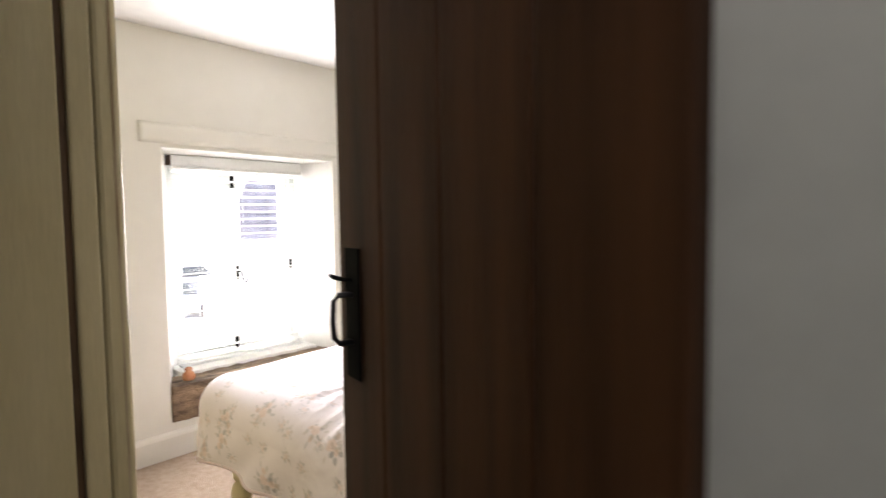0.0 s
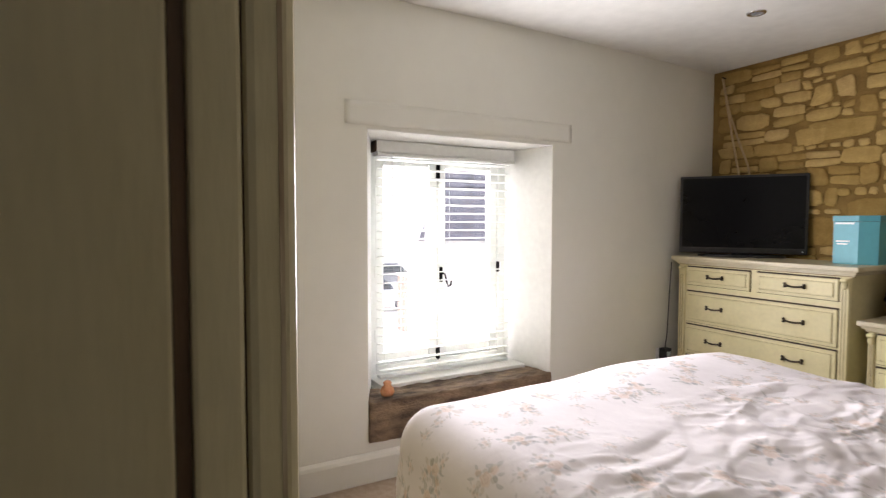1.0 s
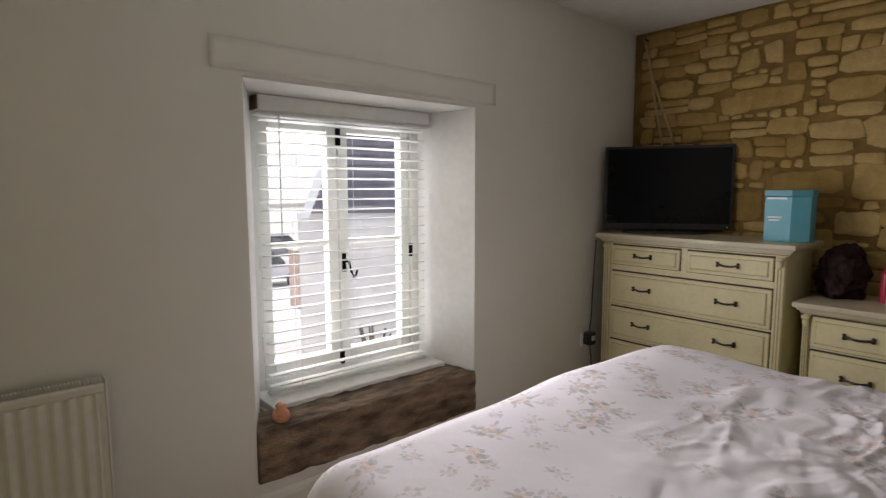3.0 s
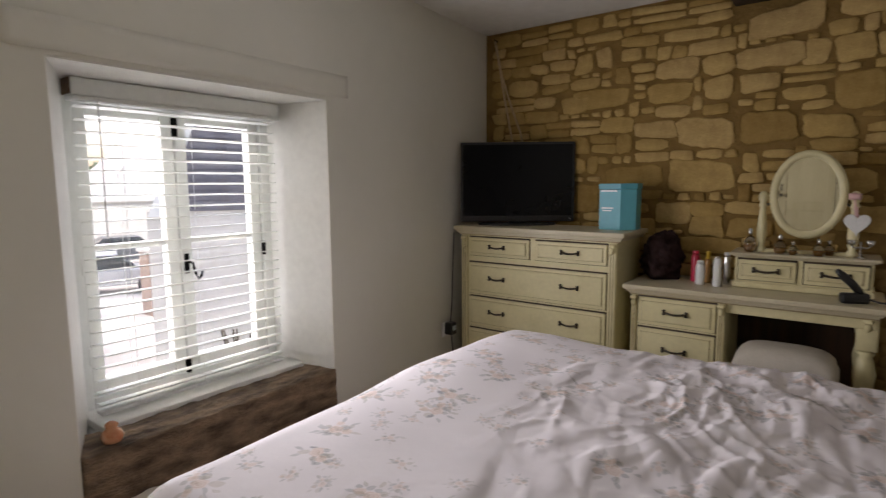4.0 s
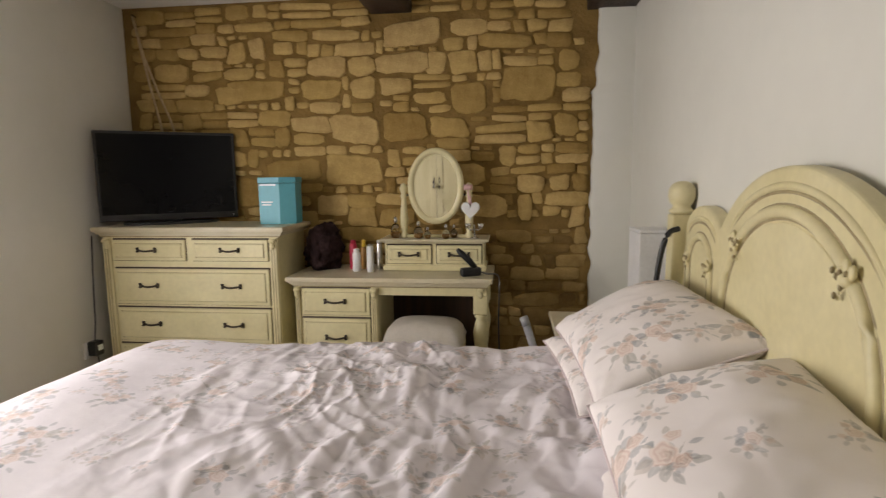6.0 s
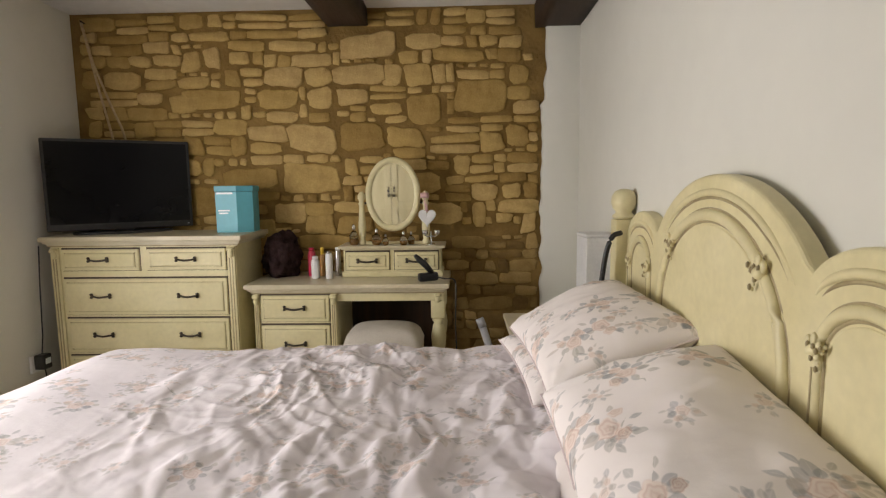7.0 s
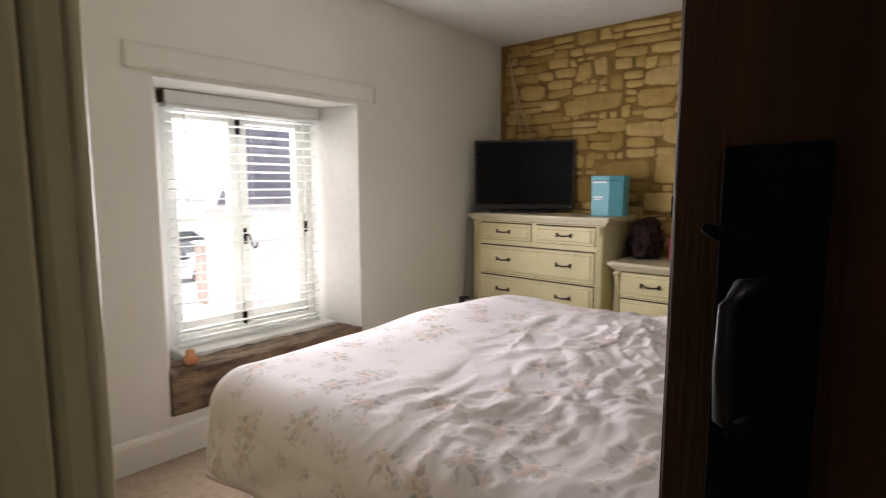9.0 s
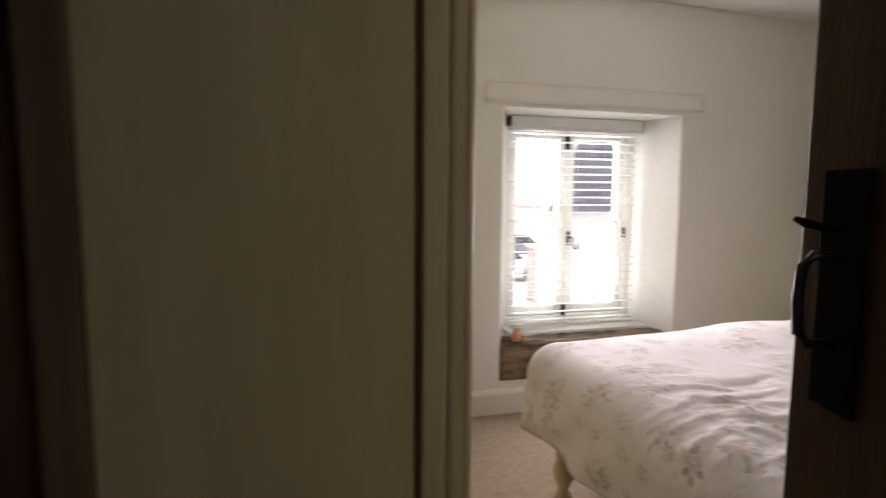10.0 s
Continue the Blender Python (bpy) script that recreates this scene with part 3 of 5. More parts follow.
def blind():
    b = thing("venetian_blind", (-0.30, 1.45, 1.695), "white slatted venetian blind lowered with open slats", "blind")
    hw = 0.425
    part("headrail", box(-0.035, 0.04, -hw - 0.02, hw + 0.02, -0.075, -0.008, 0.006), WHITE, b, "off-white pelmet board")
    part("pelmet_lip", box(-0.03, 0.046, -hw - 0.018, hw + 0.018, -0.090, -0.0755, 0.003), WHITE, b)
    part("valance_end", box(-0.034, 0.038, -hw - 0.026, -hw - 0.0205, -0.07, -0.012, 0.002), BROWNEDGE, b, "dark open end of the headrail")
    n = 25
    slat = None
    for i in range(n):
        z = -0.108 - i * (1.145 / (n - 1))
        if slat is None:
            s = bmesh.new()
            for k in range(5):
                x0, x1 = -0.024 + 0.0096 * k, -0.024 + 0.0096 * (k + 1)
                c0, c1 = 0.003 * (1 - (x0 / 0.024) ** 2), 0.003 * (1 - (x1 / 0.024) ** 2)
                vs = [s.verts.new(p) for p in ((x0, -hw, c0), (x1, -hw, c1), (x1, hw, c1), (x0, hw, c0),
                                               (x0, -hw, c0 + 0.0028), (x1, -hw, c1 + 0.0028), (x1, hw, c1 + 0.0028), (x0, hw, c0 + 0.0028))]
                for f in ((3, 2, 1, 0), (4, 5, 6, 7), (0, 1, 5, 4), (2, 3, 7, 6)) + (((0, 4, 7, 3),) if k == 0 else ()) + (((1, 2, 6, 5),) if k == 4 else ()):
                    s.faces.new([vs[j] for j in f])
            slat = part("slat", s, SLAT, b)
            slat.matrix_local = pose(0, 0, z, 0, -6, 0)
        else:
            o = new("slat", slat.data)
            o.parent = b
            o.matrix_local = pose(0, 0, z, random.uniform(-0.25, 0.25), -6 + random.uniform(-2, 2), 0)
    part("bottom_rail", box(-0.025, 0.025, -hw, hw, -1.292, -1.276, 0.004), WHITE, b)
    for y in (-0.28, 0.0, 0.28):
        for x in (-0.026, 0.026):
            part("ladder_cord", sweep([(x, y, -0.08), (x, y, -1.28)], 0.0012, 5), SLAT, b)
    part("tilt_wand", sweep([(0.045, -0.36, -0.08), (0.046, -0.362, -0.6)], 0.003, 6), WHITEP, b)


blind()
orn = lathe([(0.012, 0), (0.03, 0.004), (0.036, 0.022), (0.03, 0.042), (0.018, 0.052), (0.022, 0.066), (0.012, 0.075), (0.004, 0.078)], 16)
tagged(put("ornament", orn, ORANGE, None, "", True), "small orange glazed ornament on the window board", "ornament").location = (-0.045, 0.968, 0.39)


# ---- furniture details ----
def bow_handle(parent, x, y, z, w=0.10):
    """Dark bow handle with flared ends on a drawer front facing -y."""
    bm = bmesh.new()
    pts = [(x + w * (i / 12 - 0.5), y - 0.018 - 0.006 * math.cos(math.pi * (i / 6 - 1)), z - 0.006 * math.sin(math.pi * i / 12)) for i in range(13)]
    sweep(pts, 0.0052, 8, bm=bm)
    for sx in (-1, 1):
        bx = x + sx * w / 2
        lathe([(0.004, -0.014), (0.009, -0.010), (0.005, 0), (0.009, 0.010), (0.004, 0.014)], 10, (bx, y - 0.012, z), bm=bm)
        box(bx - 0.004, bx + 0.004, y - 0.014, y, z - 0.004, z + 0.004, 0.001, bm=bm)
    part("handle", bm, BRONZE, parent, "dark bronze bow handle", True)


def drawer(parent, x0, x1, z0, z1, y, handles, w=0.10):
    """Drawer front at y facing -y: raised field inside a moulded edge, on a strip coloured dark for the gap's shade."""
    # Dark strip whose colour stands for the shade around the drawer.
    part("drawer_gap", box(x0 - 0.004, x1 + 0.004, y - 0.001, y + 0.02, z0 - 0.003, z1 + 0.009), DARKGAP, parent)
    d = part("drawer", box(x0, x1, y - 0.012, y + 0.012, z0, z1, 0.004), CREAM, parent)
    m = bmesh.new()
    b = 0.016
    for a0, a1, c0, c1 in ((x0 + b, x1 - b, z1 - b - 0.006, z1 - b - 0.0025), (x0 + b, x1 - b, z0 + b + 0.0025, z0 + b + 0.006),
                           (x0 + b + 0.003, x0 + b + 0.006, z0 + b, z1 - b), (x1 - b - 0.006, x1 - b - 0.003, z0 + b, z1 - b)):
        box(a0, a1, y - 0.0135, y - 0.010, c0, c1, bm=m)
    part("moulding", m, GLAZE, d, "brown glazed groove")
    part("field", box(x0 + b + 0.004, x1 - b - 0.004, y - 0.019, y - 0.008, z0 + b + 0.004, z1 - b - 0.004, 0.006, 2), CREAM, d)
    for hx, hz in handles:
        bow_handle(d, hx, y - 0.016, hz, w)


def corbel(parent, x, y, z):
    """Small carved scroll at the head of a pilaster."""
    bm = lathe([(0.004, -0.03), (0.012, -0.022), (0.016, -0.008), (0.012, 0.004), (0.02, 0.012), (0.022, 0.02), (0.016, 0.026)], 12, (x, y, z))
    for k in (-1, 0, 1):
        bmesh.ops.create_icosphere(bm, subdivisions=1, radius=0.007, matrix=Matrix.Translation((x + k * 0.01, y - 0.016, z + 0.012)))
    part("carved_scroll", bm, CREAM, parent, "", True)


def pilaster(parent, x0, x1, y, z0, z1):
    bm = box(x0, x1, y - 0.012, y + 0.02, z0, z1, 0.004)
    part("pilaster", bm, CREAM, parent)
    g = bmesh.new()
    n = 2
    for i in range(n):
        cx = x0 + (x1 - x0) * (i + 1) / (n + 1)
        box(cx - 0.0025, cx + 0.0025, y - 0.0135, y - 0.01, z0 + 0.03, z1 - 0.06, bm=g)
    part("flute", g, GLAZE, parent)
    corbel(parent, (x0 + x1) / 2, y - 0.012, z1 - 0.03)


def moulded_top(parent, x0, x1, y0, y1, z0, z1, name="top"):
    bm = bmesh.new()
    box(x0, x1, y0, y1, z0 + (z1 - z0) * 0.45, z1, 0.006, 3, bm=bm)
    box(x0 + 0.014, x1 - 0.014, y0 + 0.014, y1, z0 + (z1 - z0) * 0.2, z0 + (z1 - z0) * 0.5, 0.004, bm=bm)
    box(x0 + 0.026, x1 - 0.026, y0 + 0.026, y1, z0, z0 + (z1 - z0) * 0.25, 0.003, bm=bm)
    part(name, bm, CREAM_TOP, parent)
    part("edge_bead", box(x0 + 0.03, x1 - 0.03, y0 + 0.031, y0 + 0.04, z0 - 0.006, z0 + 0.002), GLAZE, parent)


def chest():
    ox, oy = 0.53, 3.22
    c = thing("chest_of_drawers", (ox, oy, 0), "cream painted chest of drawers with dark bow handles", "chest of drawers")
    X = lambda x: x - ox
    Y = lambda y: y - oy
    moulded_top(c, X(-0.008), X(1.078), Y(3.002), Y(3.42), 0.985, 1.034)
    part("body", box(X(0.035), X(1.035), Y(3.035), Y(3.41), 0.07, 0.985, 0.004), CREAM, c)
    part("plinth", box(X(0.02), X(1.05), Y(3.022), Y(3.415), 0.0, 0.085, 0.008), CREAM, c)
    yf = Y(3.035)
    pilaster(c, X(0.04), X(0.085), yf, 0.09, 0.975)
    pilaster(c, X(0.99), X(1.032), yf, 0.09, 0.975)
    hz = (0.305, 0.776)
    drawer(c, X(0.10), X(0.518), 0.852, 0.965, yf, [(X(hz[0]), 0.912)])
    drawer(c, X(0.56), X(0.982), 0.852, 0.965, yf, [(X(hz[1]), 0.912)])
    for z0, z1 in ((0.612, 0.807), (0.405, 0.590), (0.13, 0.384)):
        drawer(c, X(0.10), X(0.982), z0, z1, yf, [(X(h), (z0 + z1) / 2 + 0.008) for h in hz])


chest()


def television():
    a, b = Vector((0.012, 3.055, 0)), Vector((0.604, 3.465, 0))
    d = b - a
    w = d.length
    mid = (a + b) / 2
    t = thing("television", (mid.x, mid.y, 1.034), "black flat-screen television standing angled on the chest", "television", "", math.degrees(math.atan2(d.y, d.x)))
    h0, h1 = 0.022, 0.522
    part("casing", box(-w / 2, w / 2, 0, 0.035, h0, h1, 0.006), BLACKPLASTIC, t)
    part("back_housing", box(-w / 2 + 0.12, w / 2 - 0.12, 0.033, 0.07, h0 + 0.05, h1 - 0.12, 0.015), BLACKPLASTIC, t)
    part("screen", box(-w / 2 + 0.016, w / 2 - 0.016, -0.002, 0.004, h0 + 0.038, h1 - 0.016), SCREEN, t, "dark glossy screen")
    part("speaker_strip", box(-w / 2 + 0.01, w / 2 - 0.01, -0.003, 0.004, h0 + 0.004, h0 + 0.032, 0.002), BLACKPLASTIC, t)
    part("indicator", box(w / 2 - 0.03, w / 2 - 0.024, -0.005, 0.0, h0 + 0.016, h0 + 0.022), SILVER, t)
    part("neck", box(-0.05, 0.05, 0.005, 0.045, 0.012, h0 + 0.09, 0.006), BLACKPLASTIC, t)
    part("stand_base", prism([(0.25 * math.cos(k * math.pi / 16) * 1.0, 0.02 + 0.10 * math.sin(k * math.pi / 16)) for k in range(32)], "z", 0.0, 0.014, 0.004), BLACKPLASTIC, t)


television()


def gift_box():
    g = thing("gift_box", (0.965, 3.27, 1.034), "teal cardboard gift box with silver print", "box", "", 4)
    part("body", prism([(-0.10, -0.07), (0.02, -0.085), (0.095, -0.04), (0.095, 0.07), (-0.10, 0.07)], "z", 0, 0.225, 0.003), TEAL, g)
    part("lid", prism([(-0.103, -0.073), (0.021, -0.089), (0.099, -0.042), (0.099, 0.074), (-0.103, 0.074)], "z", 0.226, 0.258, 0.003), TEAL_DARK, g)
    for z0, z1, a, b in ((0.212, 0.222, -0.09, 0.0), (0.118, 0.126, -0.085, -0.02), (0.104, 0.111, -0.08, -0.03)):
        bar = prism([(a, -0.0745 - 0.107 * (a + 0.11)), (b, -0.0745 - 0.107 * (b + 0.11)), (b, -0.070 - 0.107 * (b + 0.11)), (a, -0.070 - 0.107 * (a + 0.11))], "z", z0, z1)
        part("printed_bar", bar, SILVER, g)


gift_box()


TURNED = [(0.020, 0.0), (0.026, 0.02), (0.020, 0.05), (0.030, 0.10), (0.034, 0.16), (0.026, 0.24), (0.018, 0.32), (0.026, 0.335), (0.018, 0.35), (0.032, 0.42),
          (0.036, 0.47), (0.026, 0.53), (0.020, 0.545), (0.030, 0.56), (0.020, 0.575)]


def dressing_table():
    ox, oy = 1.62, 3.24
    t = thing("dressing_table", (ox, oy, 0), "cream painted dressing table with drawers and oval mirror", "dressing table")
    X = lambda x: x - ox
    Y = lambda y: y - oy
    moulded_top(t, X(1.074), X(2.16), Y(3.008), Y(3.47), 0.722, 0.770)
    part("pedestal", box(X(1.115), X(1.56), Y(3.045), Y(3.45), 0.03, 0.722, 0.004), CREAM, t)
    part("plinth", box(X(1.10), X(1.575), Y(3.03), Y(3.455), 0.0, 0.075, 0.006), CREAM, t)
    yf = Y(3.045)
    pilaster(t, X(1.117), X(1.143), yf, 0.08, 0.716)
    pilaster(t, X(1.528), X(1.558), yf, 0.08, 0.716)
    for z0, z1 in ((0.566, 0.708), (0.34, 0.546), (0.09, 0.32)):
        drawer(t, X(1.152), X(1.52), z0, z1, yf, [(X(1.337), (z0 + z1) / 2 + 0.006)], 0.105)
    part("apron", box(X(1.56), X(2.13), Y(3.05), Y(3.072), 0.672, 0.722, 0.004), CREAM, t)
    # Board added in near-black brown so the kneehole reads as deep shade.
    part("back_panel", box(X(1.56), X(2.062), Y(3.44), Y(3.452), 0.10, 0.72), DARKOAK, t, "dark board standing in for the kneehole's shade")
    part("side_apron", box(X(2.095), X(2.12), Y(3.072), Y(3.44), 0.655, 0.722, 0.004), CREAM, t)
    for y in (3.09, 3.425):
        lg = lathe([(r * 1.15, z) for r, z in TURNED], 18, (X(2.098), Y(y), 0))
        box(X(2.06), X(2.136), Y(y) - 0.035, Y(y) + 0.035, 0.575, 0.722, 0.006, bm=lg)
        part("leg", lg, CREAM, t, "turned leg", True)
        corbel(t, X(2.098), Y(y) - 0.035, 0.69) if y < 3.2 else None
    # small drawer unit with the mirror
    up = part("upper_unit", box(X(1.56), X(2.11), Y(3.245), Y(3.455), 0.771, 0.925, 0.004), CREAM, t)
    moulded_top(up, X(1.535), X(2.135), Y(3.215), Y(3.46), 0.922, 0.948, "upper_top")
    part("upper_base", box(X(1.55), X(2.12), Y(3.235), Y(3.456), 0.771, 0.80, 0.006), CREAM, up)
    for a, b in ((1.575, 1.82), (1.85, 2.095)):
        drawer(up, X(a), X(b), 0.812, 0.912, Y(3.245), [(X((a + b) / 2), 0.865)], 0.105)
    # oval mirror
    cx, cy, cz, rx, rz = X(1.842), Y(3.31), 1.232, 0.152, 0.205
    N = 44
    fr = bmesh.new()
    prof = [(0.0, 0.0), (0.004, -0.014), (-0.012, -0.022), (-0.026, -0.016), (-0.032, -0.004), (-0.03, 0.008), (0.0, 0.012)]
    rings = []
    for k in range(N):
        th = 2 * math.pi * k / N
        rings.append([fr.verts.new((cx + (rx + o) * math.cos(th), cy + dy, cz + (rz + o) * math.sin(th))) for o, dy in prof])
    for k in range(N):
        a, b = rings[k], rings[(k + 1) % N]
        for i in range(len(prof)):
            j = (i + 1) % len(prof)
            fr.faces.new((a[i], a[j], b[j], b[i]))
    mf = part("mirror_frame", fr, CREAM, t, "oval cream painted mirror frame", True)
    part("mirror_glass", prism([(cx + (rx - 0.028) * math.cos(2 * math.pi * k / N), cz + (rz - 0.028) * math.sin(2 * math.pi * k / N)) for k in range(N)], "y", cy - 0.006, cy + 0.004), MIRROR, mf, "mirror glass")
    part("mirror_back", prism([(cx + (rx - 0.01) * math.cos(2 * math.pi * k / N), cz + (rz - 0.01) * math.sin(2 * math.pi * k / N)) for k in range(N)], "y", cy + 0.006, cy + 0.018), CREAM, mf)
    for sx in (-1, 1):
        px = cx + sx * 0.182
        po = lathe([(0.022, 0), (0.024, 0.015), (0.014, 0.03), (0.02, 0.06), (0.023, 0.10), (0.017, 0.17), (0.013, 0.22), (0.02, 0.232), (0.013, 0.245), (0.021, 0.262), (0.022, 0.28), (0.012, 0.298), (0.003, 0.302)], 16, (px, cy, 0.948))
        part("mirror_post", po, CREAM, t, "turned mirror post", True)
        part("mirror_pivot", sweep([(px, cy, 1.175), (cx + sx * (rx - 0.005), cy, 1.19)], 0.006, 8), BRONZE, t)
    part("mirror_bar", box(cx - 0.18, cx + 0.18, cy - 0.012, cy + 0.012, 0.9485, 0.965, 0.003), CREAM, t)


dressing_table()


def cushion(w, d, h, n=26, power=3.0, seed=0.0, wrinkle=0.0):
    """Puffed rectangle: top and bottom skins that meet in a seam."""
    bm = bmesh.new()
    skins = []
    for sgn in (1, -1):
        rows = []
        for i in range(n + 1):
            row = []
            for j in range(n + 1):
                u, v = 2 * i / n - 1, 2 * j / n - 1
                f = max(0.0, (1 - abs(u) ** power)) ** 0.5 * max(0.0, (1 - abs(v) ** power)) ** 0.5
                pinch = 1 - 0.05 * (u * u) * (v * v) - 0.07 * (1 - abs(u * v)) * max(abs(u), abs(v)) ** 3
                x, y = u * w / 2 * pinch, v * d / 2 * pinch
                q = Vector((x * 7 + seed, y * 7, sgn))
                r = Vector((x * 22 + seed, y * 9, sgn * 2))
                z = sgn * h / 2 * f + wrinkle * f * (noise.noise(q) + 0.4 * abs(noise.noise(r)))
                row.append(bm.verts.new((x, y, z)))
            rows.append(row)
        for a, b in zip(rows, rows[1:]):
            for j in range(n):
                bm.faces.new((a[j], a[j + 1], b[j + 1], b[j]) if sgn > 0 else (a[j], b[j], b[j + 1], a[j + 1]))
        skins.append(rows)
    bmesh.ops.remove_doubles(bm, verts=bm.verts, dist=0.0008)
    return bm


def stool():
    s = thing("dressing_stool", (1.81, 3.04, 0.0), "cream stool with a pale upholstered seat under the table", "stool")
    seat = bmesh.new()
    n = 22
    rows = []
    for i in range(n + 1):
        for_row = []
        for j in range(n + 1):
            u, v = 2 * i / n - 1, 2 * j / n - 1
            f = max(0.0, 1 - abs(u) ** 6) ** 0.5 * max(0.0, 1 - abs(v) ** 6) ** 0.5
            for_row.append(seat.verts.new((u * 0.205, v * 0.15, 0.445 + 0.11 * f * (1 - 0.12 * (u * u + v * v)))))
        rows.append(for_row)
    for a, b in zip(rows, rows[1:]):
        for j in range(n):
            seat.faces.new((a[j], a[j + 1], b[j + 1], b[j]))
    part("seat", seat, FABRIC, s, "pale woven upholstered seat", True)
    part("seat_rail", box(-0.2, 0.2, -0.145, 0.145, 0.37, 0.447, 0.006), CREAM, s)
    for x in (-0.17, 0.17):
        for y in (-0.115, 0.115):
            part("leg", lathe([(0.016, 0), (0.022, 0.03), (0.016, 0.06), (0.026, 0.16), (0.02, 0.26), (0.028, 0.3), (0.028, 0.37)], 14, (x, y, 0)), CREAM, s, "", True)


stool()


# ---- things on the table ----
def bottle(name, x, y, z, r, h, mat, cap, label, cap_h=0.3, neck=0.6):
    b = thing(name, (x, y, z), label, "bottle", "toiletries on the dressing table")
    hb = h * (1 - cap_h)
    part("body", lathe([(r * 0.92, 0), (r, 0.006), (r, hb * 0.85), (r * 0.9, hb * 0.95), (r * neck, hb)], 16), mat, b, "", True)
    part("cap", lathe([(r * neck, hb + 0.001), (r * neck, h * 0.97), (r * neck * 0.8, h)], 14), cap, b, "", True)
    return b


TZ = 0.770
bottle("shampoo_bottle", 1.365, 3.30, TZ, 0.022, 0.165, REDP, REDP, "red plastic bottle on the dressing table", 0.12, 0.7)
bottle("lotion_bottle", 1.405, 3.22, TZ, 0.023, 0.125, WHITEP, WHITEP, "white rounded lotion bottle on the table", 0.15, 0.75)
bottle("oil_bottle", 1.425, 3.30, TZ, 0.016, 0.165, AMBER, YELLOWP, "amber bottle with a yellow cap", 0.25, 0.7)
bottle("hairspray_can", 1.488, 3.20, TZ, 0.020, 0.155, WHITEP, CHROME, "tall white aerosol can", 0.08, 0.8)
bottle("hairspray_can", 1.515, 3.30, TZ, 0.018, 0.165, CHROME, WHITEP, "slim silver aerosol can beside the drawers", 0.1, 0.8)


def perfume(x, y, r, h, label):
    b = thing("perfume_bottle", (x, y, 0.948), label, "perfume bottle", "perfume bottles")
    part("flask", lathe([(r * 0.7, 0), (r, 0.012), (r, h * 0.45), (r * 0.6, h * 0.62), (r * 0.3, h * 0.68)], 14), GLASS, b, "clear glass flask", True)
    part("scent", lathe([(r * 0.6, 0.004), (r * 0.85, 0.014), (r * 0.85, h * 0.3)], 14), AMBER, b, "", True)
    part("stopper", lathe([(r * 0.28, h * 0.69), (r * 0.4, h * 0.78), (r * 0.4, h * 0.9), (r * 0.15, h)], 12), CHROME, b, "", True)


perfume(1.615, 3.285, 0.026, 0.12, "clear pointed perfume bottle")
perfume(1.745, 3.275, 0.026, 0.095, "round clear perfume bottle before the mirror")
perfume(1.80, 3.25, 0.018, 0.065, "small dark-capped perfume bottle")
perfume(1.90, 3.255, 0.022, 0.08, "square clear perfume bottle")
perfume(1.94, 3.30, 0.02, 0.075, "small perfume bottle beside the mirror post")


def candle_stand():
    c = thing("trinket_stand", (2.055, 3.27, 0.948), "small silver trinket stand with cups", "trinket stand")
    bm = lathe([(0.025, 0), (0.022, 0.006), (0.005, 0.012), (0.005, 0.075)], 14)
    sweep([(-0.035, 0, 0.055), (-0.02, 0, 0.045), (0, 0, 0.05), (0.02, 0, 0.045), (0.035, 0, 0.055)], 0.004, 6, bm=bm)
    part("stem", bm, CHROME, c, "", True)
    for x in (-0.035, 0.035):
        part("cup", lathe([(0.006, 0.055), (0.016, 0.062), (0.018, 0.082), (0.015, 0.082)], 12, (x, 0, 0)), CHROME, c, "", True)


candle_stand()


def heart():
    h = thing("heart_ornament", (2.035, 3.262, 1.105), "white heart ornament hanging from a pink ribbon", "ornament")
    pts = []
    for k in range(40):
        a = 2 * math.pi * k / 40
        pts.append((0.0031 * 16 * math.sin(a) ** 3, 0.0034 * (13 * math.cos(a) - 5 * math.cos(2 * a) - 2 * math.cos(3 * a) - math.cos(4 * a))))
    part("heart", prism(pts, "y", -0.008, 0.008, 0.004), WHITEP, h, "", False)
    bm = sweep([(-0.004, 0, 0.02), (-0.012, 0.0, 0.08), (-0.016, 0.03, 0.135), (-0.008, 0.046, 0.10), (0.002, 0.01, 0.03)], 0.005, 6)
    part("ribbon", bm, PINKP, h)
    part("bow", cushion(0.05, 0.03, 0.03, 8), PINKP, h, "", True).matrix_local = pose(-0.014, 0.02, 0.12, 90, 0, 0)


heart()


def hair_tool():
    h = thing("hair_styler", (2.04, 3.10, TZ), "black hair styler lying on the dressing table with its cable hanging", "hair styler", "", 25)
    bm = bmesh.new()
    box(-0.05, 0.06, -0.022, 0.022, 0.0, 0.045, 0.012, 3, bm=bm)
    part("body", bm, BLACKPLASTIC, h, "", True)
    part("handle", sweep([(0.03, 0, 0.04), (0.0, 0.01, 0.08), (-0.035, 0.02, 0.115), (-0.06, 0.02, 0.14)], 0.017, 10, taper=[0.9, 1, 1, 0.6]), BLACKPLASTIC, h, "", True)
    c = [(0.05, 0, 0.02), (0.085, -0.04, 0.012), (0.10, -0.12, 0.02), (0.098, -0.155, -0.02), (0.092, -0.16, -0.2), (0.10, -0.155, -0.42), (0.11, -0.15, -0.70)]
    part("cable", sweep(bend(c), 0.004, 8), BLACKPLASTIC, h, "black cable", True)


hair_tool()


